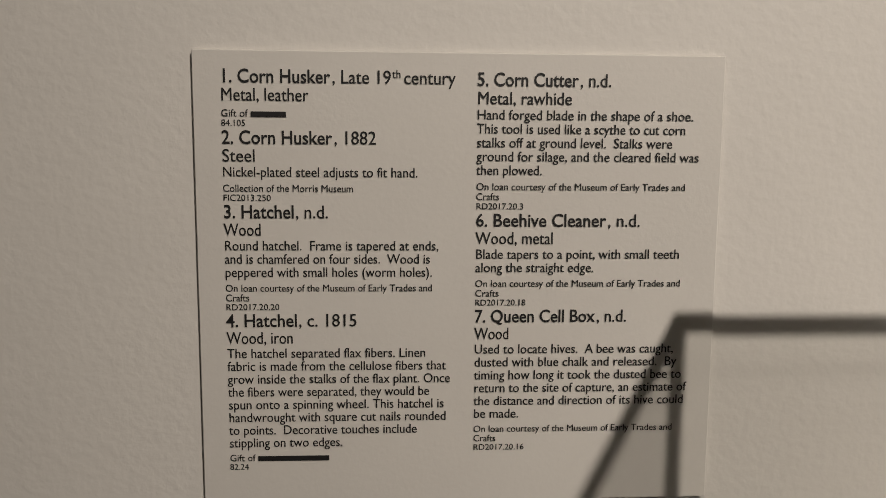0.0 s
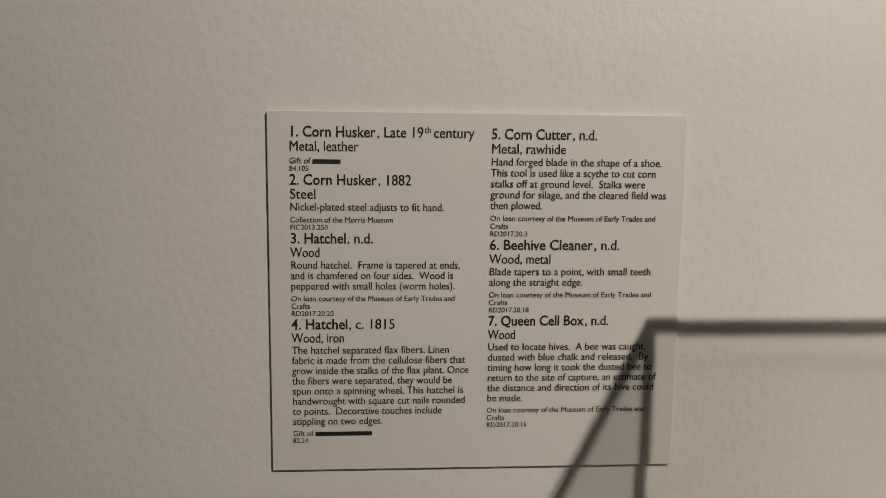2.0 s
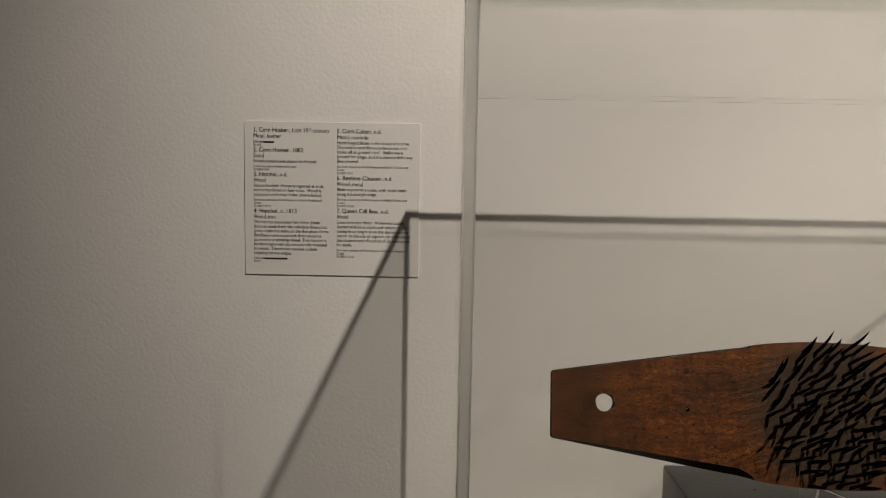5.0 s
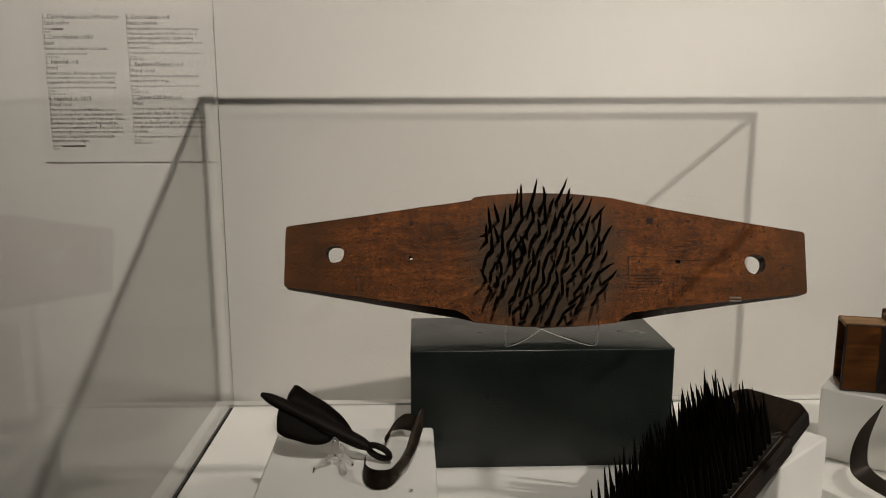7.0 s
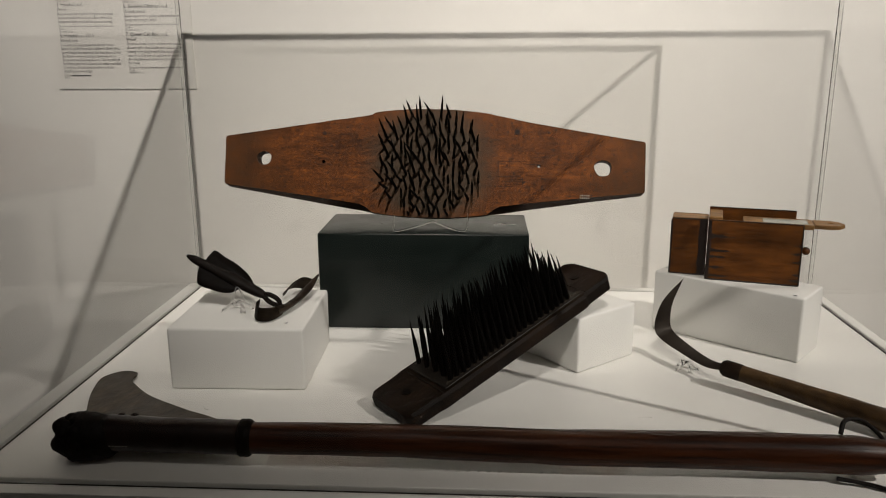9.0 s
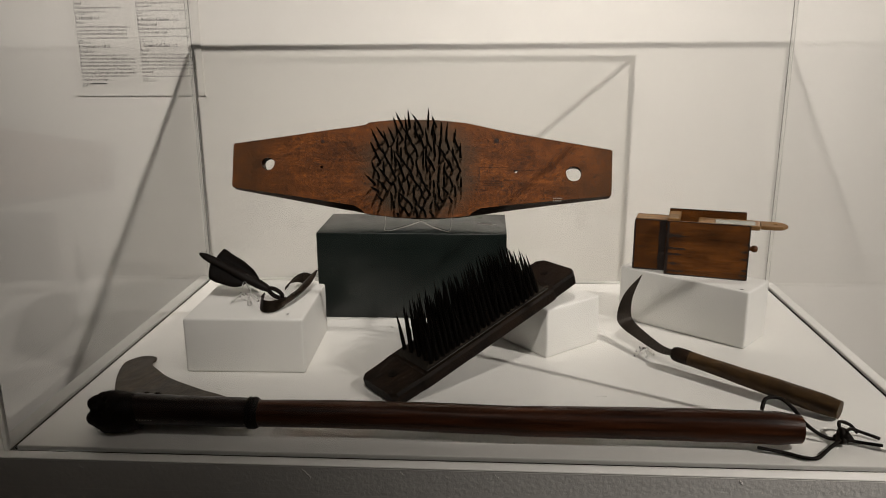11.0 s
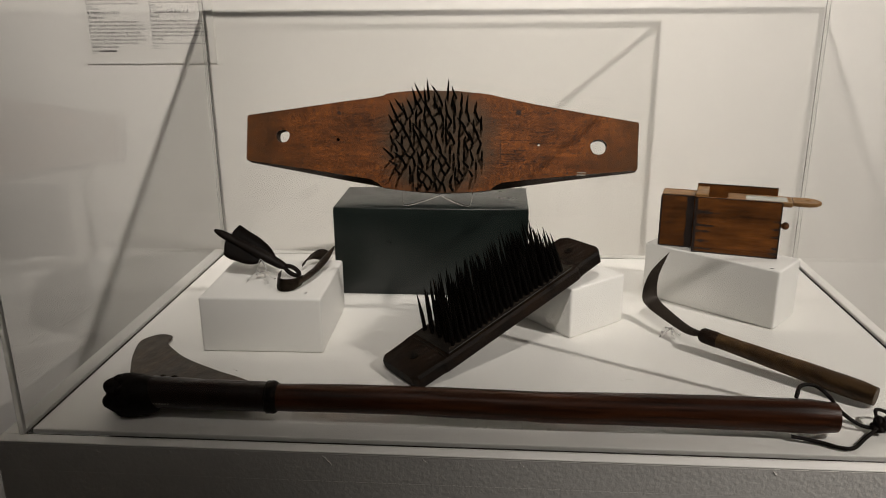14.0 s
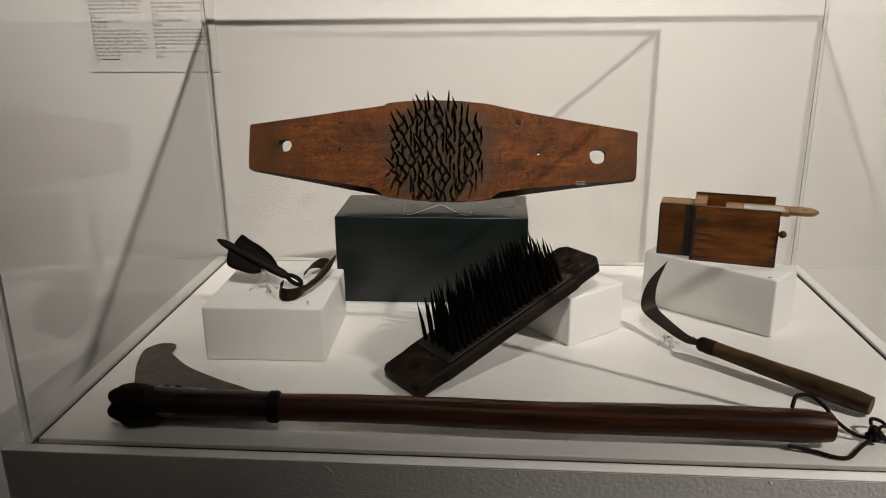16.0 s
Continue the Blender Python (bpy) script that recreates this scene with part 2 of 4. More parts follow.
dark_ends(REDWOOD, 0.19, 0.30, (0.050, 0.024, 0.0085))
soot(REDWOOD, 0.074, 0.108, (0.042, 0.032, 0.020))

# ---- builders ----
def obj(name, bm, mat, parent=None, label="", smooth=0.0):
    me = bpy.data.meshes.new(name)
    bmesh.ops.recalc_face_normals(bm, faces=bm.faces[:])
    bm.to_mesh(me)
    bm.free()
    for m in (mat if isinstance(mat, (list, tuple)) else (mat,)):
        me.materials.append(m)
    if smooth:
        me.shade_smooth()
        me.set_sharp_from_angle(angle=radians(smooth))
    ob = new(name, me)
    if parent:
        ob.parent = parent
    if label:
        ob["label"] = label
    return ob


def part(name, bm, mat, parent, label="", smooth=0.0):
    return obj(name, bm, mat, parent, label, smooth)


def thing(name, at, label, category, group="", kind="", turn=0.0):
    ob = new(name)
    ob.empty_display_size = 0.05
    ob.matrix_world = pose(*at, 0, 0, turn)
    return tagged(ob, label, category, group, kind)


def box(lo, hi, bevel=0.0, segments=2):
    bm = bmesh.new()
    c = [(a + b) / 2 for a, b in zip(lo, hi)]
    s = [abs(b - a) for a, b in zip(lo, hi)]
    bmesh.ops.create_cube(bm, size=1, matrix=Matrix.LocRotScale(c, None, s))
    if bevel:
        bmesh.ops.bevel(bm, geom=bm.edges[:], offset=bevel, segments=segments, profile=0.5, affect="EDGES")
    return bm


def sweep(points, radii, sides=10, bm=None, flat=1.0, close=True, wobble=0.0, up=(0, 0, 1)):
    """A tube through points with a radius at each; flat squeezes it along its own normal."""
    bm = bm or bmesh.new()
    pts = [Vector(p) for p in points]
    rr = radii if isinstance(radii, (list, tuple)) else [radii] * len(pts)
    rings = []
    for i, p in enumerate(pts):
        d = (pts[min(i + 1, len(pts) - 1)] - pts[max(i - 1, 0)]).normalized()
        side = d.cross(Vector(up))
        side = side.normalized() if side.length > 1e-4 else Vector((1, 0, 0))
        top = side.cross(d).normalized()
        ring = []
        for k in range(sides):
            a = 2 * math.pi * k / sides
            w = 1 + wobble * noise.noise(p * 60 + Vector((math.cos(a), math.sin(a), 0)) * 1.5)
            ring.append(bm.verts.new(p + (side * math.cos(a) + top * math.sin(a) * flat) * rr[i] * w))
        rings.append(ring)
    for a, b in zip(rings, rings[1:]):
        for k in range(sides):
            bm.faces.new((a[k], a[(k + 1) % sides], b[(k + 1) % sides], b[k]))
    if close:
        bm.faces.new(rings[0][::-1]), bm.faces.new(rings[-1])
    return bm


def curve(points, steps=8):
    """A smooth line through points."""
    p = [Vector(q) for q in points]
    p = [p[0] * 2 - p[1], *p, p[-1] * 2 - p[-2]]
    out = []
    for i in range(1, len(p) - 2):
        for s in range(steps):
            t = s / steps
            a, b, c, d = p[i - 1:i + 3]
            out.append(0.5 * (2 * b + (c - a) * t + (2 * a - 5 * b + 4 * c - d) * t * t + (3 * b - a - 3 * c + d) * t ** 3))
    return out + [p[-2]]


def prism(outline, lo, hi, holes=(), bevel=0.0):
    """An outline in the x-z plane, with round holes (x, z, radius), as a slab from y = lo to y = hi."""
    bm = bmesh.new()
    loops = [[(x, z) for x, z in outline]]
    for hx, hz, hr in holes:
        loops.append([(hx + hr * (1 + 0.05 * math.sin(3 * a)) * math.cos(a), hz + hr * (1 + 0.05 * math.cos(2 * a)) * math.sin(a))
                      for a in (2 * math.pi * k / 20 for k in range(20))])
    edges = []
    for lp in loops:
        vs = [bm.verts.new((x, lo, z)) for x, z in lp]
        edges += [bm.edges.new((vs[i], vs[(i + 1) % len(vs)])) for i in range(len(vs))]
    bmesh.ops.triangle_fill(bm, use_beauty=True, edges=edges)
    ext = bmesh.ops.extrude_face_region(bm, geom=bm.faces[:])
    bmesh.ops.translate(bm, vec=(0, hi - lo, 0), verts=[g for g in ext["geom"] if isinstance(g, bmesh.types.BMVert)])
    if bevel:
        bmesh.ops.recalc_face_normals(bm, faces=bm.faces[:])
        sharp = [e for e in bm.edges if len(e.link_faces) == 2 and e.calc_face_angle(0) > 0.9]
        bmesh.ops.bevel(bm, geom=sharp, offset=bevel, segments=1, affect="EDGES")
    return bm


def text_mesh(body, size_x, size_y, bold=0.0):
    """Lettering as a flat mesh in x-y, starting at the origin."""
    cu = bpy.data.curves.new("lettering", "FONT")
    cu.body, cu.size, cu.offset, cu.resolution_u = body, 1.0, bold, 3
    ob = bpy.data.objects.new("lettering", cu)
    scene.collection.objects.link(ob)
    dg = bpy.context.evaluated_depsgraph_get()
    dg.update()
    me = bpy.data.meshes.new_from_object(ob.evaluated_get(dg))
    bpy.data.objects.remove(ob)
    bpy.data.curves.remove(cu)
    if not bold:
        # a second strike beside the first gives the strokes their weight
        bm = bmesh.new()
        bm.from_mesh(me)
        twin = bmesh.ops.duplicate(bm, geom=bm.verts[:] + bm.edges[:] + bm.faces[:])
        bmesh.ops.translate(bm, vec=(0.016, 0.003, 0.00003), verts=[g for g in twin["geom"] if isinstance(g, bmesh.types.BMVert)])
        bm.to_mesh(me)
        bm.free()
    me.transform(Matrix.Diagonal((size_x, size_y, 1, 1)))
    return me


def widest(me):
    return max((v.co.x for v in me.vertices), default=0.0)


# ---- the room ----
def slab(name, lo, hi, mat, label, category):
    return tagged(obj(name, box(lo, hi), mat), label, category, kind="structure")


slab("wall_north", (-3.2, 0, 0), (4.6, 0.15, 3.2), WALL, "warm white wall with orange-peel paint texture", "wall")
slab("wall_south", (-3.2, -5.15, 0), (4.6, -5.0, 3.2), FARWALL, "unseen grey-beige gallery wall, darkened to cut bounced light", "wall")
slab("wall_west", (-3.35, -5.15, 0), (-3.2, 0.15, 3.2), FARWALL, "unseen grey-beige gallery wall, darkened to cut bounced light", "wall")
slab("wall_east", (4.6, -5.15, 0), (4.75, 0.15, 3.2), FARWALL, "unseen grey-beige gallery wall, darkened to cut bounced light", "wall")
slab("floor", (-3.35, -5.15, -0.1), (4.75, 0.15, 0), FLOOR, "dark brown wooden gallery floor", "floor")
slab("ceiling", (-3.35, -5.15, 3.2), (4.75, 0.15, 3.3), CEIL, "unseen gallery ceiling, darkened to cut bounced light", "ceiling")

# ---- plinth with its deck ----
DZ = 0.928
X0, X1, Y0, Y1 = 0.306, 1.236, -0.778, -0.209
RIM = 0.022
plinth = thing("display_plinth", (0.768, -0.49, 0), "white painted display plinth with paint drips below its rim", "plinth")


def at_plinth(bm):
    bmesh.ops.translate(bm, vec=(-0.768, 0.49, 0), verts=bm.verts[:])
    return bm


XL = X0 - RIM - 0.004
G = 0.0078
body_mesh = box((XL, Y0 - RIM, 0), (X1 + RIM, Y1 + RIM, 0.895))
for lo, hi in (((XL, Y0 - RIM), (X1 + RIM, Y0 - G)), ((XL, Y1 + G), (X1 + RIM, Y1 + RIM)),
               ((XL, Y0 - G), (X0 - G, Y1 + G)), ((X1 + G, Y0 - G), (X1 + RIM, Y1 + G))):
    part("rim_support", at_plinth(box((*lo, 0.8951), (*hi, DZ - 0.0031))), PLINTH, plinth)
    part("rim", at_plinth(box((*lo, DZ - 0.0031), (*hi, DZ - 0.001), 0.0009)), DECK, plinth)
body = part("body", at_plinth(body_mesh), PLINTH, plinth)
deck = part("deck", at_plinth(box((X0, Y0, 0.8953), (X1, Y1, DZ), 0.0012)), DECK, plinth)
for line in (((0.462, -0.632), (0.465, -0.638), (0.471, -0.6415)), ((0.690, -0.690), (0.697, -0.694)), ((0.905, -0.640), (0.912, -0.637), (0.920, -0.638))):
    part("scuff", at_plinth(sweep(curve([(x, y, DZ + 0.0001) for x, y in line], 4), 0.0005, 6, wobble=0.5)), PLINTH, deck)
# Dark strips in the groove stand in for the gap's shade.
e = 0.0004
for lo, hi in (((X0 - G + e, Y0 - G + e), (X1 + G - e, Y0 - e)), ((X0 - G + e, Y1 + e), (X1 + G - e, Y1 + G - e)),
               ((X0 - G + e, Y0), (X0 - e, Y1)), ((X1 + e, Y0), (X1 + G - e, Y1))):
    part("groove_lining", at_plinth(box((*lo, 0.8955), (*hi, DZ - 0.0045))), GAP_SHADE, plinth, "dark strip standing in for the shade in the deck's gap")
for x, z, n in ((0.381, 0.9230, 4), (0.455, 0.9235, 2), (0.520, 0.9237, 2), (0.606, 0.9230, 9), (0.791, 0.9233, 3), (0.70, 0.9237, 2), (1.02, 0.9235, 2)):
    pts = [(x + 0.0006 * i + 0.0030 * noise.noise(Vector((x * 90, i * 0.9, 0))), Y0 - RIM + 0.0003, z - 0.0009 * i) for i in range(n + 3)]
    radii = [0.0006 + 0.0006 * noise.noise(Vector((i * 0.9, x * 50, 2))) for i in range(n + 2)] + [0.0010]
    part("paint_drip", at_plinth(sweep(pts, radii, 8, wobble=0.3, up=(0, 1, 0))), PLINTH, body, smooth=60)

# ---- acrylic cover ----
P, TOP = 0.006, 1.466
cx0, cx1, cy0, cy1, cz0 = X0 - 0.0075, X1 + 0.011, Y0 - 0.011, Y1 + 0.011, DZ - 0.0008
cover = thing("acrylic_cover", (0.768, -0.49, cz0), "clear acrylic display cover standing on the plinth", "display cover")


def at_cover(bm):
    bmesh.ops.translate(bm, vec=(-0.768, 0.49, -cz0), verts=bm.verts[:])
    return bm


for lo, hi in (((cx0 + P, cy0, cz0), (cx1 - P, cy0 + P, TOP - P)), ((cx0 + P, cy1 - P, cz0), (cx1 - P, cy1, TOP - P)),
               ((cx0, cy0 + P, cz0), (cx0 + P, cy1 - P, TOP - P)), ((cx1 - P, cy0 + P, cz0), (cx1, cy1 - P, TOP - P)),
               ((cx0 + P, cy0 + P, TOP - P), (cx1 - P, cy1 - P, TOP))):
    part("pane", at_cover(box(lo, hi)), SHEET, cover)
q = 0.0003
for x, y, w in ((cx0, cy0, P), (cx1 - P, cy0, P), (cx0, cy1 - P, P), (cx1 - P, cy1 - P, P)):
    part("joint", at_cover(box((x + q, y + q, cz0), (x + w - q, y + w - q, TOP - P - q), 0.0008, 1)), FROSTED if y == cy0 else JOINT, cover, "greyish glued acrylic joint")
for y, w in ((cy0, P), (cy1 - P, P)):
    part("joint", at_cover(box((cx0, y + q, TOP - w), (cx1, y + w - q, TOP), 0.0008, 1)), JOINT, cover)
for x in (cx0, cx1 - P):
    part("joint", at_cover(box((x + q, cy0 + P, TOP - P + q), (x + P - q, cy1 - P, TOP), 0.0008, 1)), EDGE if x == cx0 else JOINT, cover)

# ---- wall label ----
LW, LH, LZ = 0.247, 0.216, 1.225
label = thing("wall_label", (0, 0, LZ), "white wall label with black printed object texts", "wall label")
card = part("card", box((0, -0.0032, 0), (LW, -0.0004, LH), 0.0003, 1), CARD, label)
LEFT = [
    "H 1. Corn Husker|, Late 19th century @106",
    "S Metal, leather @40",
    "C Gift of #16",
    "N 84.105 @11",
    "H 2. Corn Husker|, 1882 @70",
    "S Steel @15",
    "B Nickel-plated steel adjusts to fit hand. @90",
    "C Collection of the Morris Museum @60",
    "N FIC2013.250 @22",
    "H 3. Hatchel|, n.d. @48",
    "S Wood @17",
    "B Round hatchel.  Frame is tapered at ends, @100",
    "B and is chamfered on four sides.  Wood is @96",
    "B peppered with small holes (worm holes). @97",
    "C On loan courtesy of the Museum of Early Trades and @97",
    "C Crafts @11",
    "N RD2017.20.20 @25",
    "H 4. Hatchel|, c. 1815 @61",
    "S Wood, iron @31",
    "B The hatchel separated flax fibers. Linen @94",
    "B fabric is made from the cellulose fibers that @104",
    "B grow inside the stalks of the flax plant. Once @106",
    "B the fibers were separated, they would be @96",
    "B spun onto a spinning wheel. This hatchel is @103",
    "B handwrought with square cut nails rounded @104",
    "B to points.  Decorative touches include @90",
    "B stippling on two edges. @54",
    "C Gift of #34",
    "N 82.24 @9"]
RIGHT = [
    "H 5. Corn Cutter|, n.d. @62",
    "S Metal, rawhide @44.5",
    "B Hand forged blade in the shape of a shoe. @102.5",
    "B This tool is used like a scythe to cut corn @99",
    "B stalks off at ground level.  Stalks were @93",
    "B ground for silage, and the cleared field was @106",
    "B then plowed. @31",
    "C On loan courtesy of the Museum of Early Trades and @100",
    "C Crafts @11",
    "N RD2017.20.3 @22.5",
    "H 6. Beehive Cleaner|, n.d. @78",
    "S Wood, metal @37",
    "B Blade tapers to a point, with small teeth @98.5",
    "B along the straight edge. @57",
    "C On loan courtesy of the Museum of Early Trades and @99.5",
    "C Crafts @11.5",
    "N RD2017.20.18 @24.5",
    "H 7. Queen Cell Box|, n.d. @73",
    "S Wood @16.5",
    "B Used to locate hives.  A bee was caught, @97.5",
    "B dusted with blue chalk and released.  By @99.5",
    "B timing how long it took the dusted bee to @102",
    "B return to the site of capture, an estimate of @105",
    "B the distance and direction of its hive could @103.5",
    "B be made. @22",
    "C On loan courtesy of the Museum of Early Trades and @98.5",
    "C Crafts @11",
    "N RD2017.20.16 @25"]
STEP = {"HS": 8.5, "SB": 7.6, "BB": 6.4, "BC": 7.7, "SC": 8.6, "CC": 4.7, "CN": 4.5, "NH": 6.6}
CAP = {"H": 6.0, "S": 5.7, "B": 4.5, "C": 3.3, "N": 2.9}
REFERENCE = {"H": ("6. Beehive Cleaner, n.d.", 77.5), "S": ("Metal, rawhide", 44.8), "B": ("ground for silage, and the cleared field was", 106.0),
             "C": ("On loan courtesy of the Museum of Early Trades and", 99.5), "N": ("RD2017.20.16", 24.2)}
capital = text_mesh("H", 1, 1)
CAP_UNIT = max(v.co.y for v in capital.vertices)
WIDE = {k: w / 1000 / widest(text_mesh(s, 1, 1)) for k, (s, w) in REFERENCE.items()}
FACE = pose(0, -0.0036, 0, 90, 0, 0)


def put_text(me, x, z, name="text_line"):
    me.transform(FACE)
    me.materials.append(INK)
    ob = new(name, me)
    ob.parent, ob.location = card, (x, 0, z)


def column(lines, x, z, lead):
    last = ""
    for line in lines:
        k, words = line[0], line[2:]
        words, _, wide = words.partition(" @")
        z -= STEP[last + k] / 1000 * lead if last else 0
        last = k
        sy = CAP[k] / 1000 / CAP_UNIT
        base = z - CAP[k] / 2000
        if "#" in words:
            lead_in, mm = words.split("#")
            put_text(text_mesh(lead_in, WIDE[k], sy), x, base)
            start = x + widest(text_mesh(lead_in, WIDE[k], sy)) + 0.0012
            part("text_bar", box((start, -0.0037, base), (start + int(mm) / 1000, -0.0035, base + 0.0024)), INK, card)
            continue
        plain = words.replace("|", "").replace("19th", "19t")
        sx = float(wide) / 1000 / widest(text_mesh(plain, 1, 1))
        if "|" in words:
            bold, rest = words.split("|")
            nx = x + widest(text_mesh(bold, sx, sy)) + 0.0006
            put_text(text_mesh(bold, sx, sy, 0.014), x, base)
            if "19th" in rest:
                first = text_mesh(rest.split("th")[0], sx, sy)
                w = widest(first)
                put_text(first, nx, base)
                put_text(text_mesh("th", sx * 0.62, sy * 0.62), nx + w + 0.0006, base + 0.0027)
                put_text(text_mesh(" century", sx, sy), nx + w + 0.0036, base)
            else:
                put_text(text_mesh(rest, sx, sy), nx, base)
        else:
            put_text(text_mesh(words, sx, sy), x, base)


column(LEFT, 0.0125, 0.2045, 0.983)
column(RIGHT, 0.1300, 0.2042, 1.003)


# ---- display blocks ----
def block(name, at, size, turn, mat, text, category="display block", group=""):
    w, d, h = size
    ob = obj(name, box((0, 0, 0), (w, d, h), 0.003 if mat is BLOCK else 0.0015, 3), mat, smooth=40)
    ob.matrix_world = pose(*at, 0, 0, turn)
    return tagged(ob, text, category, group)


block("display_block", (0.5345, -0.389, DZ), (0.2740, 0.128, 0.1287), 0.3, GREEN, "dark green painted riser block under the round hatchel", group="riser blocks")
block("display_block", (0.4115, -0.592, DZ), (0.1480, 0.146, 0.070), 1.0, BLOCK, "low white painted riser block under two corn huskers", group="riser blocks")
block("display_block", (0.858, -0.531, DZ), (0.096, 0.090, 0.066), 40, BLOCK, "small white cube block propping up the spiked hatchel", group="riser blocks")
block("display_block", (0.973, -0.372, DZ), (0.187, 0.070, 0.079), -39, BLOCK, "white painted riser block under the wooden queen box", group="riser blocks")
WZ, GZ, RZ = DZ + 0.070, DZ + 0.1287, DZ + 0.079

# ---- round hatchel: a tapered board with a disc of iron spikes ----
hatchel = new("round_hatchel")
tagged(hatchel, "red-brown tapered wooden hatchel with a round bed of iron spikes", "hatchel")
hatchel.matrix_world = pose(0.679, -0.3285, 1.1388, -17, 0, -2) @ pose(0, 0, 0, 0, 0.6, 0)
HL = 0.2795


def board_half(u):
    """Half the board's height at u along its length."""
    a = abs(u)
    if a < 0.078:
        return 0.0725 - 0.0056 * (a / 0.078) ** 2
    if a > HL - 0.001:
        return 0.0326
    return 0.0663 + (0.0345 - 0.0663) * (a - 0.078) / (HL - 0.078)


us = [-HL, -HL + 0.002, -0.2, -0.13, -0.104, -0.094, -0.087, -0.082, -0.079, *[-0.0765 + 0.0153 * i for i in range(11)], 0.079, 0.082, 0.087, 0.094, 0.104, 0.13, 0.2, HL - 0.002, HL]
outline = [(u, board_half(u)) for u in us] + [(u, -board_half(u) * (1.04 if u > 0.2 else 1.0)) for u in reversed(us)]
board = prism(outline, -0.009, 0.009, ((-0.2255, 0.003, 0.0098), (0.2255, -0.003, 0.0112), (-0.144, 0.0, 0.0021), (0.143, -0.001, 0.0024)))
for v in board.verts:
    # the tapered edges are chamfered towards the front
    if v.co.y < -0.008 and abs(v.co.z) > 0.8 * board_half(v.co.x):
        if abs(v.co.x) > 0.0785:
            v.co.z += (0.0022 + 0.0066 * (HL - abs(v.co.x)) / (HL - 0.0785)) * min(1.0, (abs(v.co.x) - 0.0785) / 0.016) ** 0.6 if v.co.z < 0 else -0.0022 * (1.0 if v.co.x < 0 else min(1.0, (v.co.x - 0.0785) / 0.05))
    v.co.x += 0.0006 * noise.noise(v.co * 80)
    v.co.z += 0.0007 * noise.noise(v.co * 50 + Vector((3, 1, 0)))
board.normal_update()
bmesh.ops.recalc_face_normals(board, faces=board.faces[:])
# Sides and chamfers get a darker brown with their shade put into it.
for f in board.faces:
    f.material_index = 0 if f.normal.y < -0.97 else 1
part("board", board, (REDWOOD, BOARDEDGE_SHADED), hatchel)
for x, z, r in ((0.1135, 0.043, 0.0036), (-0.1435, 0.038, 0.0026), (0.155, 0.043, 0.0015), (0.122, 0.038, 0.0013)):
    bm = bmesh.new()
    bmesh.ops.create_cone(bm, cap_ends=True, segments=12, radius1=r, radius2=r, depth=0.0008, matrix=pose(x, -0.0092, z, 90, 0, 0))
    part("plugged_hole", bm, EDGEWOOD, hatchel)
worm = bmesh.new()
rnd = random.Random(5)
for _ in range(280):
    x, r = rnd.uniform(-HL + 0.01, HL - 0.01), rnd.choice((0.0006, 0.0007, 0.0009, 0.0013))
    if abs(x) < 0.072:
        continue
    z = rnd.uniform(-0.9, 0.95) * board_half(x)
    if math.hypot(abs(x) - 0.2255, z) < 0.015 or math.hypot(abs(x) - 0.1435, z) < 0.005:
        continue
    bmesh.ops.create_cone(worm, cap_ends=True, segments=6, radius1=r, radius2=r, depth=0.0004, matrix=pose(x, -0.0091, z, 90, 0, 0))
tagged(part("worm_holes", worm, EDGEWOOD, hatchel), kind="stuff")
scratch = bmesh.new()
for i in range(18):
    x, z, w = rnd.uniform(0.085, 0.17), rnd.uniform(-0.035, 0.02), rnd.uniform(0.004, 0.026)
    if i % 3:
        bmesh.ops.create_cube(scratch, size=1, matrix=Matrix.LocRotScale((x, -0.0091, z), None, (w, 0.0004, 0.0005)))
    else:
        bmesh.ops.create_cube(scratch, size=1, matrix=Matrix.LocRotScale((x, -0.0091, z), None, (0.0005, 0.0004, w * 0.6)))
for x, z, w, h in ((0.1060, -0.0160, 0.033, 0.0006), (0.1090, -0.0192, 0.026, 0.0005), (0.1090, -0.0226, 0.026, 0.0005), (0.1085, -0.0258, 0.027, 0.0005),
                   (0.0900, -0.0120, 0.0006, 0.033), (0.1222, -0.0222, 0.0006, 0.013), (0.1100, 0.0040, 0.040, 0.0005), (0.1000, -0.0290, 0.019, 0.0005)):
    bmesh.ops.create_cube(scratch, size=1, matrix=Matrix.LocRotScale((x, -0.0091, z), None, (w, 0.0004, h)))
tagged(part("scratches", scratch, EDGEWOOD, hatchel), kind="stuff")
for i in range(2):
    for k in range(5):
        part("number_bar", box((0.1970 + 0.0026 * k, -0.0098, -0.0398 - 0.0034 * i), (0.1986 + 0.0026 * k, -0.0090, -0.0380 - 0.0034 * i)), WHITEMARK, hatchel)
spikes = []
pitch = 0.0127
for i in range(-6, 7):
    for j in range(-6, 7):
        x, z = (i + 0.5 * (j % 2)) * pitch, j * pitch * 0.866
        if x * x + (0.94 * z) ** 2 < 0.0675 ** 2:
            spikes.append((x, z))
forms = []
for k in range(8):
    r = random.Random(40 + k)
    ln, bx, bz = r.uniform(0.038, 0.050), r.uniform(-0.0035, 0.0035), r.uniform(-0.001, 0.007)
    bm = sweep([(0, 0, 0), (bx * 0.1, -ln * 0.4, bz * 0.1), (bx * 0.45, -ln * 0.75, bz * 0.45), (bx, -ln, bz)], [0.0019, 0.0018, 0.0013, 0.0003], 5)
    me = bpy.data.meshes.new("spike")
    bm.to_mesh(me)
    bm.free()
    me.materials.append(IRON)
    forms.append(me)
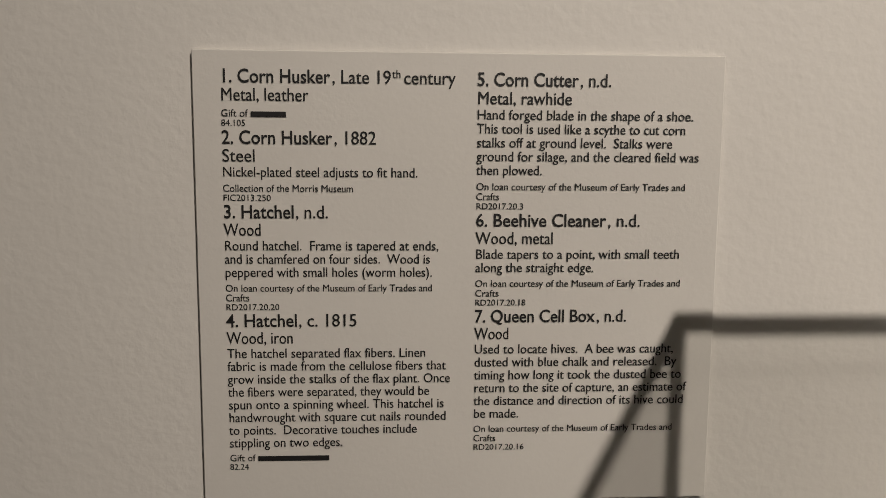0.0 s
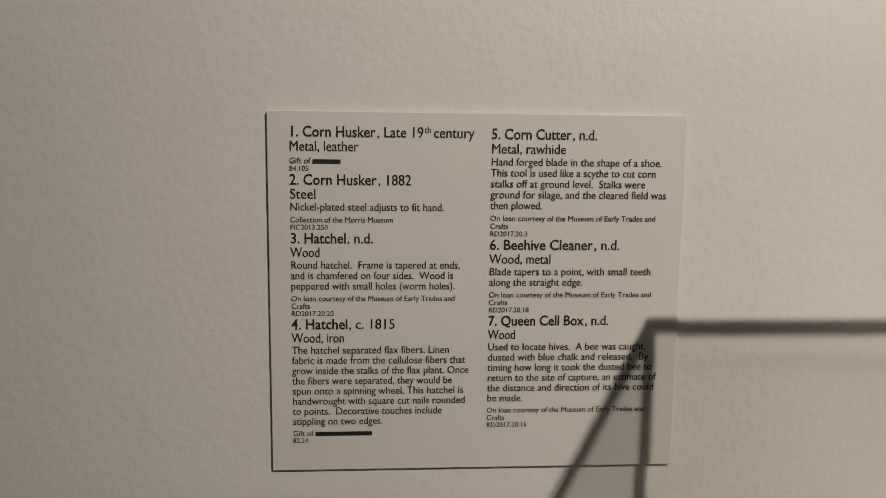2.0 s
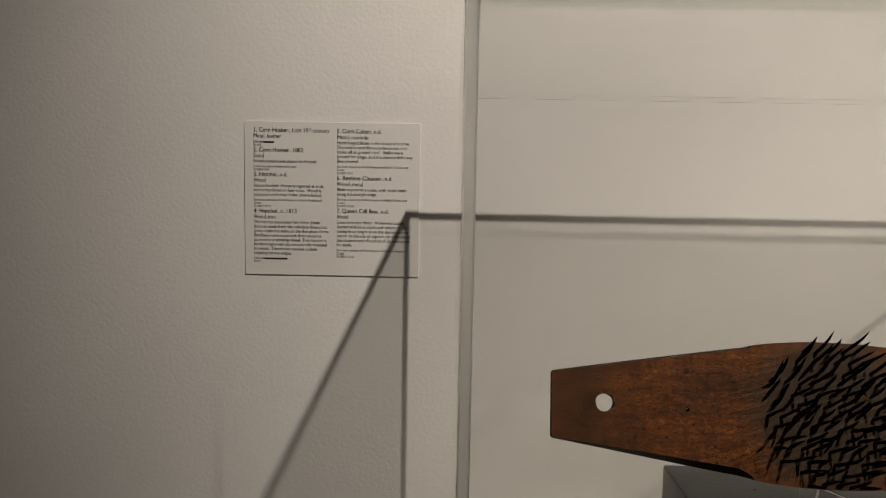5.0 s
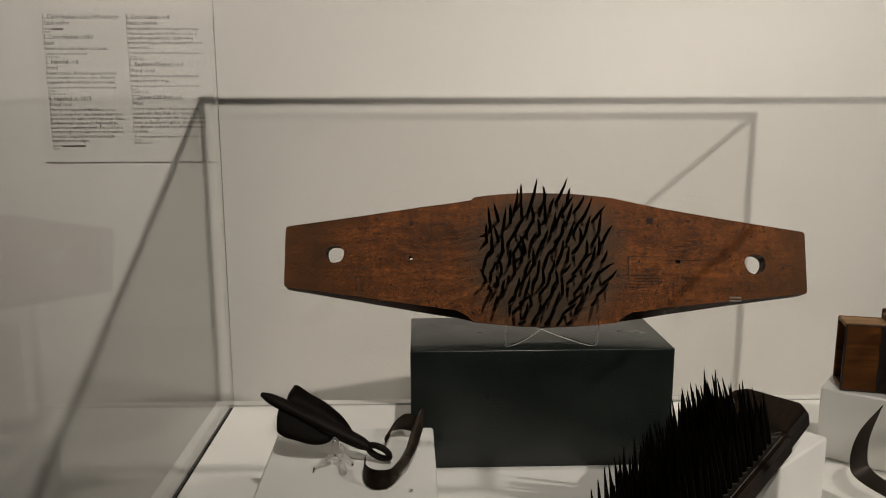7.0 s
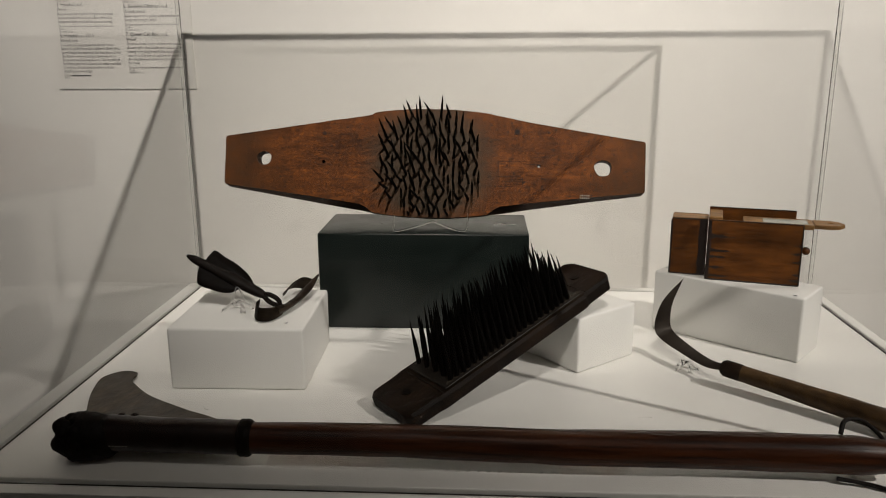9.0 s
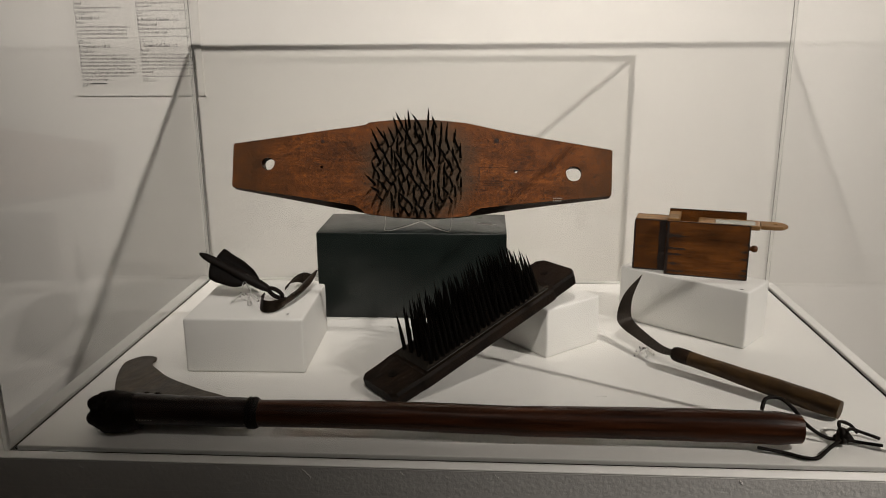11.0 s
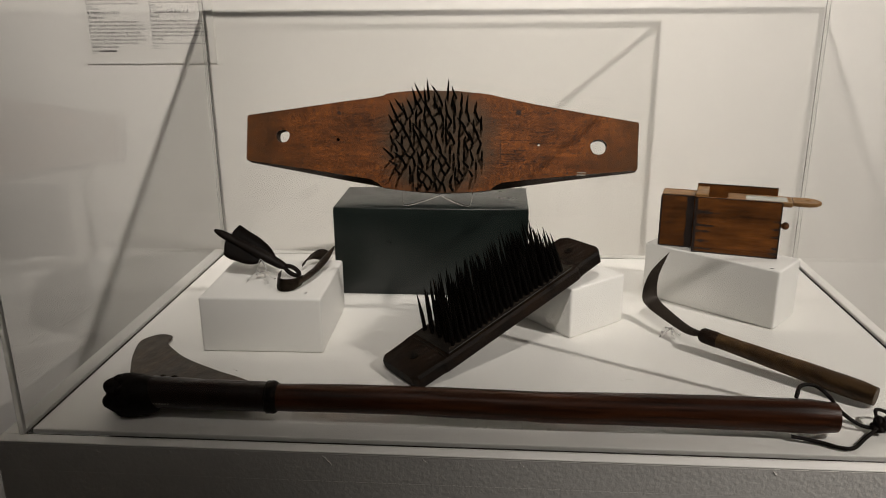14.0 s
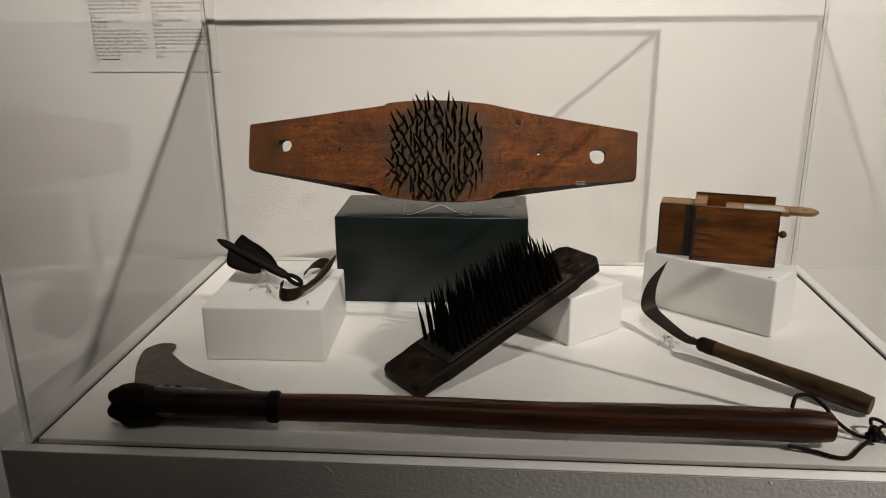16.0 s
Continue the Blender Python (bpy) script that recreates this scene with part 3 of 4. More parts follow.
for n, (x, z) in enumerate(spikes):
    ob = new("spike", forms[n % 8])
    ob.parent = hatchel
    ob.matrix_basis = pose(x + rnd.uniform(-0.0016, 0.0016), -0.0093, z - 0.003 + rnd.uniform(-0.0016, 0.0016), rnd.uniform(-18, -6) - 75 * z, 0, 32 * x + rnd.uniform(-9, 9))


def wire_stand(name, at, lines, radius, text):
    st = thing(name, at, text, "display stand", group="clear stands")
    for ln in lines:
        part("wire", sweep(curve(ln, 6), radius, 8), CLEAR, st, smooth=60)
    return st


def wire_m():
    return [[(-0.046, -0.012, 0.030), (-0.047, -0.016, 0.012), (-0.044, -0.018, 0.002), (-0.02, 0.01, 0.002), (0, 0.045, 0.002)],
            [(0, 0.045, 0.002), (0.02, 0.01, 0.002), (0.044, -0.018, 0.002), (0.049, -0.016, 0.012), (0.050, -0.012, 0.030)]]


wire_stand("wire_stand", (0.680, -0.362, GZ), wire_m(), 0.0013, "bent clear wire stand holding the round hatchel")

# ---- spiked hatchel: a dark board with a thick bed of long teeth ----
L = Vector((0.216, 0.179, 0.094)).normalized()
W = Vector((0.05, -0.0603, 0.0)).normalized()
N = L.cross(W) * -1
N = N if N.z > 0 else -N
comb = new("spiked_hatchel")
tagged(comb, "blackened wooden hatchel with rows of long iron teeth", "hatchel")
m = Matrix((L, W, N)).transposed().to_4x4()
m.translation = Vector((0.765, -0.563, 0.990))
comb.matrix_world = m
CL, CW, CT = 0.149, 0.039, 0.0150
bm = bmesh.new()
rows = []
for x, w, t in ((-CL, 0.030, 0.9), (-CL + 0.006, 0.037, 1), (-0.112, 0.0385, 1), (-0.108, CW + 0.001, 1), (0.0, CW + 0.001, 1), (0.1, CW + 0.001, 1), (0.104, 0.0375, 1), (CL - 0.008, 0.0365, 1), (CL, 0.028, 0.9)):
    c = 0.003
    ring = [(-w, -CT), (w, -CT), (w, -c), (w - c, 0), (-w + c, 0), (-w, -c)]
    rows.append([bm.verts.new((x + 0.0008 * noise.noise(Vector((x * 30, y * 60, z))), y, z * t)) for y, z in ring])
for a, b in zip(rows, rows[1:]):
    for k in range(6):
        bm.faces.new((a[k], a[(k + 1) % 6], b[(k + 1) % 6], b[k]))
bm.faces.new(rows[0][::-1]), bm.faces.new(rows[-1])
part("board", bm, BLACKWOOD, comb)
part("tin_plate", box((-0.098, -0.034, 0.0002), (0.098, 0.034, 0.0018), 0.0006, 1), PLATE, comb, "thin dark tin plate under the teeth")
for i in range(26):
    x = -0.094 + 0.188 * i / 25
    bm = sweep([(x, 0.0305, 0.002), (x + 0.0036, 0.0268, 0.002), (x + 0.0072, 0.0305, 0.002)], 0.0007, 4)
    part("stipple", bm, ZIGZAG, comb)
for x in (-0.124, 0.124):
    bm = bmesh.new()
    bmesh.ops.create_cone(bm, cap_ends=True, segments=14, radius1=0.0052, radius2=0.0052, depth=0.001, matrix=pose(x, 0, 0.0006, 0, 0, 0))
    part("nail_hole", bm, IRON, comb)
for x in (-0.103, 0.106):
    part("scored_line", sweep([(x, -0.036, 0.0004), (x + 0.001, 0.0, 0.0004), (x, 0.036, 0.0004)], 0.0005, 5), PLATE, comb)
tooth = []
for k in range(6):
    r = random.Random(90 + k)
    ln, bx, by = r.uniform(0.051, 0.061), r.uniform(-0.003, 0.003), r.uniform(-0.003, 0.003)
    bm = sweep([(0, 0, 0), (bx * 0.2, by * 0.2, ln * 0.45), (bx, by, ln)], [0.0027, 0.0023, 0.0003], 5, up=(0, 1, 0))
    me = bpy.data.meshes.new("tooth")
    bm.to_mesh(me)
    bm.free()
    me.materials.append(IRON)
    tooth.append(me)
for i in range(22):
    for j in range(9):
        ob = new("tooth", tooth[rnd.randrange(6)])
        ob.parent = comb
        ob.matrix_basis = pose(-0.086 + 0.174 * (i + 0.5 * (j % 2)) / 21.5 + rnd.uniform(-0.001, 0.001), -0.028 + 0.056 * j / 8 + rnd.uniform(-0.001, 0.001), 0.0015,
                               rnd.uniform(-3, 3), 9 - 0.50 * i + rnd.uniform(-3, 3), 0)

# ---- corn cutter with a shoe-shaped blade ----
CY, CZ = -0.743, 0.9525
cutter = thing("corn_cutter", (0.366, CY, DZ), "long dark wooden corn cutter with a shoe-shaped forged blade", "farm tool")


def at_cutter(p):
    return (p[0] - 0.366, p[1] - CY, p[2] - DZ)


steps = 30


def axis(x):
    """The handle's middle line, a little lower towards its thick end."""
    return (x, CY + 0.0012 * math.sin(x * 21), 0.9540 - 0.0055 * (x - 0.40) / 0.69)


pts = [at_cutter(axis(0.400 + 0.694 * i / steps)) for i in range(steps + 1)]
radii = [0.0130 + 0.0038 * i / steps for i in range(steps)] + [0.0140]
radii[-2] = 0.0168
part("handle", sweep(pts, radii, 20, wobble=0.05), HANDLE, cutter, smooth=50)
fist = bmesh.new()
r = random.Random(8)
for i in range(46):
    a = r.uniform(0, 2 * math.pi)
    x = 0.3755 + 0.030 * r.random() ** 0.8
    rad = 0.0150 * (0.6 + 0.4 * min(1, (x - 0.370) / 0.015))
    bmesh.ops.create_icosphere(fist, subdivisions=2, radius=r.uniform(0.0055, 0.0085),
                               matrix=Matrix.Translation(at_cutter((x, CY + rad * math.cos(a), CZ - 0.0025 + rad * math.sin(a)))))
part("wrapped_end", fist, RAWHIDE, cutter, "knobbly black rawhide wrapping", smooth=60)
wrap = [at_cutter((0.390 + 0.034 * i / 8, CY, CZ - 0.002)) for i in range(9)]
part("wrapping", sweep(wrap, [0.0185, 0.0215, 0.0205, 0.0212, 0.0200, 0.0205, 0.0190, 0.0180, 0.0150], 22, wobble=0.12), RAWHIDE, cutter, smooth=60)
sleeve = [at_cutter(axis(0.418 + 0.125 * i / 8)) for i in range(9)]
part("dark_sleeve", sweep(sleeve, [0.0165, 0.0160, 0.0157, 0.0155, 0.0154, 0.0153, 0.0153, 0.0152, 0.0150], 22, wobble=0.06), SLEEVE, cutter, "dark leather sleeve over the blade's tang", smooth=60)
lump = bmesh.new()
for k in range(5):
    bmesh.ops.create_icosphere(lump, subdivisions=2, radius=0.0042 + 0.0004 * (k % 3), matrix=Matrix.Translation(at_cutter((0.4235 + 0.0040 * k, CY + 0.0065, CZ + 0.0118 + 0.0016 * math.sin(k * 2.1)))))
part("tied_lump", lump, RAWHIDE, cutter, smooth=60)
ringc = [at_cutter(axis(0.536 + 0.0026 * i)) for i in range(6)]
part("collar", sweep(ringc, [0.0140, 0.0168, 0.0163, 0.0168, 0.0163, 0.0140], 22, wobble=0.05), RAWHIDE, cutter, smooth=40)
for i in range(6):
    part("number_bar", box(at_cutter((0.4245 + 0.0030 * i, CY - 0.0166, CZ - 0.0034)), at_cutter((0.4257 + 0.0030 * i, CY - 0.0155, CZ - 0.0028))), WHITEMARK, cutter)
heel = curve([(0.384, -0.728, 0), (0.362, -0.678, 0), (0.341, -0.628, 0), (0.329, -0.582, 0), (0.338, -0.559, 0), (0.350, -0.556, 0), (0.3605, -0.561, 0)], 6)
instep = curve([(0.3628, -0.569, 0), (0.3632, -0.580, 0), (0.374, -0.598, 0), (0.408, -0.634, 0), (0.456, -0.668, 0), (0.505, -0.697, 0), (0.540, -0.728, 0)], 6)
flat_outline = [(p.x - 0.366, p.y - CY) for p in heel + instep]
blade = prism(flat_outline, -0.0016, 0.0016, bevel=0.0006)
bmesh.ops.rotate(blade, cent=(0, 0, 0), matrix=Matrix.Rotation(radians(90), 3, "X"), verts=blade.verts[:])
for v in blade.verts:
    v.co.y = -v.co.y
    v.co.z += 0.0185 - 0.085 * max(0, v.co.y - 0.01) + 0.0006 * noise.noise(v.co * 40)
part("blade", blade, BLADE, cutter)
loop = curve([at_cutter(p) for p in ((1.056, CY + 0.004, 0.966), (1.062, CY + 0.012, 0.974), (1.076, CY + 0.014, 0.974), (1.088, CY + 0.006, 0.966), (1.106, -0.728, 0.945), (1.124, -0.733, 0.934), (1.140, -0.735, 0.933))], 6)
part("leather_thong", sweep(loop, 0.0019, 8, wobble=0.15), LEATHER, cutter, "dark leather thong tied through the handle", smooth=60)
loop = curve([at_cutter(p) for p in ((1.050, CY - 0.012, 0.933), (1.075, CY - 0.018, 0.931), (1.092, -0.770, 0.931), (1.104, -0.768, 0.931), (1.122, -0.750, 0.932), (1.140, -0.735, 0.934))], 6)
part("leather_thong", sweep(loop, 0.0019, 8, wobble=0.15), LEATHER, cutter, smooth=60)
for a, b, c in (((1.134, -0.740, 0.933), (1.141, -0.728, 0.940), (1.147, -0.738, 0.934)), ((1.135, -0.730, 0.933), (1.142, -0.740, 0.939), (1.146, -0.728, 0.933)),
                ((1.139, -0.742, 0.932), (1.139, -0.733, 0.942), (1.142, -0.725, 0.932))):
    part("knot", sweep(curve([at_cutter(a), at_cutter(b), at_cutter(c)], 5), 0.0034, 8, wobble=0.2), LEATHER, cutter, smooth=60)
for tail in (((1.142, -0.733, 0.935), (1.152, -0.722, 0.938), (1.166, -0.719, 0.933), (1.180, -0.728, 0.931)), ((1.142, -0.736, 0.934), (1.155, -0.738, 0.932), (1.176, -0.742, 0.931)),
             ((1.140, -0.730, 0.937), (1.144, -0.715, 0.942), (1.156, -0.712, 0.938), (1.160, -0.722, 0.934))):
    part("thong_end", sweep(curve([at_cutter(p) for p in tail], 6), 0.0018, 8, wobble=0.15), LEATHER, cutter, smooth=60)
rest = thing("acrylic_rest", (0.74, CY + 0.002, DZ), "clear acrylic strip under the corn cutter's handle", "display stand")
strip = part("strip", box((-0.18, -0.011, 0.0002), (0.30, 0.011, 0.0040), 0.001, 1), SHEET, rest)
strip.visible_shadow = False
for i in range(14):
    bump_pts = [(-0.02 + 0.009 * i, -0.0112, 0.0015), (-0.017 + 0.009 * i, -0.0112, 0.0032)]
    part("ridge", sweep(bump_pts, 0.0009, 6), CLEAR, rest).visible_shadow = False
for x in (-0.15, 0.26):
    part("saddle", box((x, -0.006, 0.0041), (x + 0.004, 0.006, 0.0115 if x < 0 else 0.0052), 0.0006, 1), SHEET, rest).visible_shadow = False

# ---- beehive cleaner: a small sickle ----
F, E = Vector((1.012, -0.559, 0.950)), Vector((1.158, -0.6845, 0.9405))
sickle = thing("beehive_cleaner", tuple(F), "hooked dark steel beehive cleaner with a worn wooden handle", "farm tool")
d = E - F
pts = [d * (i / 12) for i in range(13)]
part("handle", sweep(pts, [0.0080, 0.0088, 0.0090, 0.0093, 0.0096, 0.0099, 0.0103, 0.0107, 0.0111, 0.0114, 0.0116, 0.0115, 0.0100], 14, wobble=0.05), ASH, sickle, smooth=50)
part("ferrule", sweep([d * -0.012, d * 0.01, d * 0.095, d * 0.105], [0.0068, 0.0090, 0.0094, 0.0088], 14, wobble=0.06), BLACKWOOD, sickle, smooth=50)
mid = curve([(0, 0, 0), (-0.013, 0.022, -0.003), (-0.031, 0.058, 0.001), (-0.0430, 0.084, 0.006), (-0.0470, 0.092, 0.0165), (-0.0420, 0.096, 0.042), (-0.025, 0.099, 0.071)], 7)
bm = bmesh.new()
rows = []
nn = len(mid)
for i, p in enumerate(mid):
    t = i / (nn - 1)
    w = 0.0030 + 0.0074 * min(1, t / 0.58) ** 0.75 if t < 0.58 else 0.0104 * max(0.02, 1 - ((t - 0.58) / 0.42) ** 1.7)
    dirv = (mid[min(i + 1, nn - 1)] - mid[max(i - 1, 0)]).normalized()
    view = Vector((0.12, -0.86, 0.50)).normalized()
    side = dirv.cross(view).normalized()
    thick = view * 0.0012
    rows.append([bm.verts.new(q) for q in (p + side * w, p + thick, p - side * w, p - thick)])
for a, b in zip(rows, rows[1:]):
    for k in range(4):
        bm.faces.new((a[k], a[(k + 1) % 4], b[(k + 1) % 4], b[k]))
bm.faces.new(rows[0][::-1]), bm.faces.new(rows[-1])
part("blade", bm, SICKLE, sickle, smooth=35)


def tripod(r, size, loop):
    """A little loop of clear rod standing on bent, splayed legs."""
    top = [(-0.30, 0, 0.62), (0, -0.05, 1.0 + loop), (0.30, 0, 0.62), (0.0, 0.03, 0.50), (-0.30, 0, 0.62)]
    out = [[tuple(c * size for c in p) for p in top]]
    for k in range(4):
        a = 0.6 + k * math.pi / 2 + r.uniform(-0.3, 0.3)
        u, v = math.cos(a), math.sin(a) * 0.7
        rise = r.uniform(0.40, 0.55)
        out.append([tuple(c * size for c in p) for p in ((0, 0, 0.55), (0.35 * u, 0.35 * v, rise), (0.85 * u, 0.85 * v, 0.10), (0.75 * u + 0.2 * v, 0.75 * v - 0.3 * u, 0.06), (0.35 * u, 0.35 * v, 0.40))])
    return out


wire_stand("wire_stand", (0.984, -0.513, DZ), tripod(random.Random(3), 0.0175, 0.1), 0.0013, "twisted clear wire prop under the hooked blade")

# ---- queen cell box ----
qb = thing("queen_cell_box", (1.026, -0.411, RZ), "small honey-brown wooden queen box with a sliding lid", "wooden box", turn=-16)
BW, BD, BH = 0.107, 0.060, 0.079
part("front_board", box((0, 0, 0.0002), (BW, 0.005, BH - 0.003), 0.001, 1), PINE, qb)
part("back_board", box((0, BD - 0.005, 0.0002), (BW - 0.004, BD, BH + 0.003), 0.001, 1), PINE, qb)
part("bottom_board", box((0.001, 0.005, 0.0003), (BW - 0.001, BD - 0.005, 0.005)), PINE, qb)
part("end_board", box((BW - 0.006, 0.005, 0.0051), (BW - 0.0005, BD - 0.005, BH - 0.012)), PINE, qb)
part("top_batten", box((0.0, 0.0052, BH - 0.008), (0.016, BD - 0.0052, BH), 0.001, 1), PINE_LIGHT, qb)
part("sliding_lid", box((0.040, 0.0055, BH - 0.010), (BW + 0.012, 0.042, BH - 0.004), 0.001, 1), PINE_LIGHT, qb)
part("glass_strip", box((0.062, 0.009, BH - 0.0047), (BW + 0.006, 0.033, BH - 0.0034), 0.0005, 1), GLASSY, qb, "pale glass strip let into the lid")
tab = prism([(BW + 0.0125, 0.010), (BW + 0.030, 0.009), (BW + 0.041, 0.013), (BW + 0.047, 0.025), (BW + 0.042, 0.037), (BW + 0.031, 0.042), (BW + 0.0125, 0.041)],
            -0.0025, 0.0025, ((BW + 0.031, 0.027, 0.0032),), 0.0008)
bmesh.ops.rotate(tab, cent=(0, 0, 0), matrix=Matrix.Rotation(radians(90), 3, "X"), verts=tab.verts[:])
for v in tab.verts:
    v.co.y, v.co.z = (-v.co.y if v.co.y < 0 else v.co.y), v.co.z + BH - 0.0065
part("lid_tab", tab, PINE_LIGHT, qb)
part("drawer", box((-0.044, 0.016, 0.0003), (-0.0005, 0.020, BH - 0.006), 0.0019, 2), PINE, qb)
part("drawer_back", box((-0.044, 0.049, 0.0003), (-0.0005, 0.053, BH - 0.006), 0.0012, 1), PINE, qb)
part("drawer_top", box((-0.044, 0.0202, BH - 0.011), (-0.0005, 0.0488, BH - 0.006), 0.001, 1), PINE_LIGHT, qb)
part("drawer_bottom", box((-0.044, 0.0202, 0.0003), (-0.0005, 0.0488, 0.005), 0.001, 1), PINE, qb)
# An upright dark plate inside the hollow drawer darkens its open end.
part("drawer_floor", box((-0.020, 0.0202, 0.0051), (-0.016, 0.0488, BH - 0.0112)), CHAR_SHADE, qb)
# Dark bands at the drawer joint: scorch, with the box's shadow painted in.
band_pts = [(-0.0060 + 0.0010 * noise.noise(Vector((k * 0.8, 0, 3))), 0.0159, 0.001 + (BH - 0.008) * k / 9) for k in range(10)]
part("scorch_band", sweep(band_pts, [0.0048 + 0.0016 * noise.noise(Vector((k * 0.7, 2, 0))) for k in range(10)], 8, flat=0.06, up=(0, 1, 0)), CHAR_SHADE, qb)
band_pts = [(0.0024, 0.0001, 0.001 + (BH - 0.005) * k / 9) for k in range(10)]
part("scorch_band", sweep(band_pts, [0.0021 + 0.0009 * noise.noise(Vector((k * 0.9, 7, 0))) for k in range(10)], 8, flat=0.1, up=(0, 1, 0)), CHAR_SHADE, qb)
rq = random.Random(12)
for i in range(10):
    side = i % 2
    z = 0.006 + 0.0125 * (i // 2) + rq.uniform(-0.006, 0.006)
    ln = rq.uniform(0.014, 0.036) * (0.42 if side else 1)
    x0, x1 = (0.0008, 0.0008 + ln) if not side else (BW - 0.0008, BW - 0.0008 - ln)
    n = 7
    pts = [(x0 + (x1 - x0) * k / n, 0.0001, z + 0.0007 * noise.noise(Vector((i, k * 0.6, 0)))) for k in range(n + 1)]
    radii = [max(0.0002, rq.uniform(0.0014, 0.0042) * (1 - k / n) ** 0.6 * (1 + 0.6 * noise.noise(Vector((k, i, 1))))) for k in range(n + 1)]
    part("scorch_mark", sweep(pts, radii, 8, flat=0.12, up=(0, 1, 0)), CHAR_SHADE, qb)
for a, b, r in (((0.0, 0.0, 0.001), (BW, 0.0, 0.001), 0.0009), ((BW, 0.0, 0.001), (BW, 0.0, BH - 0.004), 0.0007), ((0.0, 0.0, BH - 0.0032), (BW, 0.0, BH - 0.0032), 0.0005),
                ((-0.0436, 0.0163, 0.001), (-0.0436, 0.0163, BH - 0.008), 0.0012), ((-0.043, 0.0163, 0.0012), (-0.001, 0.0163, 0.0012), 0.0009),
                ((-0.043, 0.0163, BH - 0.0066), (-0.001, 0.0163, BH - 0.0066), 0.0007), ((0.0, BD - 0.005, BH + 0.003), (BW - 0.004, BD - 0.005, BH + 0.003), 0.0005)):
    va, vb = Vector(a), Vector(b)
    part("worn_edge", sweep([va.lerp(vb, k / 10) for k in range(11)], [r * (1 + 0.5 * noise.noise(Vector((k * 0.8, a[0] * 70, a[2] * 90)))) for k in range(11)], 6, up=(0.3, 1, 0.2)), CHAR_SHADE, qb)
kn = bmesh.new()
bmesh.ops.create_uvsphere(kn, u_segments=12, v_segments=8, radius=0.005, matrix=pose(BW + 0.008, 0.03, 0.038))
part("knob", kn, PINE, qb, smooth=60)
part("knob_stem", sweep([(BW - 0.001, 0.03, 0.038), (BW + 0.006, 0.03, 0.038)], 0.003, 8), PINE, qb, smooth=60)

# ---- corn huskers on the low white block ----
A0, A1 = Vector((0.4055, -0.5010, 1.0550)), Vector((0.5140, -0.5235, 1.0072))
husker = thing("corn_husker", (0.46, -0.515, WZ), "dark leather corn husker with an iron peg", "corn husker", group="corn huskers")
o = Vector((0.46, -0.515, WZ))
ax = (A1 - A0).normalized()
pts = [A0 - o + (A1 - A0) * (0.88 * i / 14) for i in range(15)]
rr = [0.0022, 0.0052, 0.0062, 0.0064, 0.0062, 0.0062, 0.0068, 0.0076, 0.0082, 0.0084, 0.0080, 0.0074, 0.0070, 0.0064, 0.0040]
part("peg", sweep(pts, rr, 12, flat=0.80, wobble=0.08), LEATHER, husker, smooth=60)


def lobe(base, tip, out, bulge, name="leather_flap"):
    """A leaf of bent leather hinged along base to tip."""
    bm = bmesh.new()
    a, b = Vector(base), Vector(tip)
    rows = []
    for i in range(21):
        t = i / 20
        w = min(1.0, 0.42 + t / 0.10) ** 0.7 * (1.0 - 0.25 * t) * (1.0 - t ** 5) ** 0.7 * (1 + 0.05 * noise.noise(Vector((t * 5, out[2] * 90, 0))))
        row = []
        for j in range(8):
            s = j / 7
            p = a.lerp(b, t) + Vector(out) * w * s + Vector(bulge) * math.sin(s * math.pi * 0.9) * w
            row.append(bm.verts.new(p))
        rows.append(row)
    for r0, r1 in zip(rows, rows[1:]):
        for k in range(7):
            bm.faces.new((r0[k], r0[k + 1], r1[k + 1], r1[k]))
    bmesh.ops.solidify(bm, geom=bm.faces[:], thickness=0.0022)
    return part(name, bm, LEATHER, husker, smooth=50)


lobe(A0 - o + ax * 0.024, A0 - o + ax * 0.092, (0.0020, 0.0225, 0.0125), (0.001, -0.004, 0.005))
lobe(A0 - o + ax * 0.019, A0 - o + ax * 0.076, (-0.0040, -0.0135, -0.0200), (-0.001, -0.006, -0.002))
ring = [A1 - o - ax * 0.0055 + (ax * math.cos(t) * 0.0100 + Vector((0.25, 0.9, 0.3)).cross(ax).normalized() * math.sin(t) * 0.0058) for t in (2 * math.pi * k / 16 for k in range(17))]
part("slotted_end", sweep(ring, 0.0029, 8), LEATHER, husker, smooth=60)
wire_stand("wire_stand", (0.472, -0.529, WZ), tripod(random.Random(6), 0.0215, 0.30), 0.0010, "twisted clear wire prop under the leather husker")

husk2 = thing("corn_husker", (0.522, -0.53, WZ), "tarnished nickel-plated steel corn husker with curled ends", "corn husker", group="corn huskers")
o = Vector((0.522, -0.53, WZ))


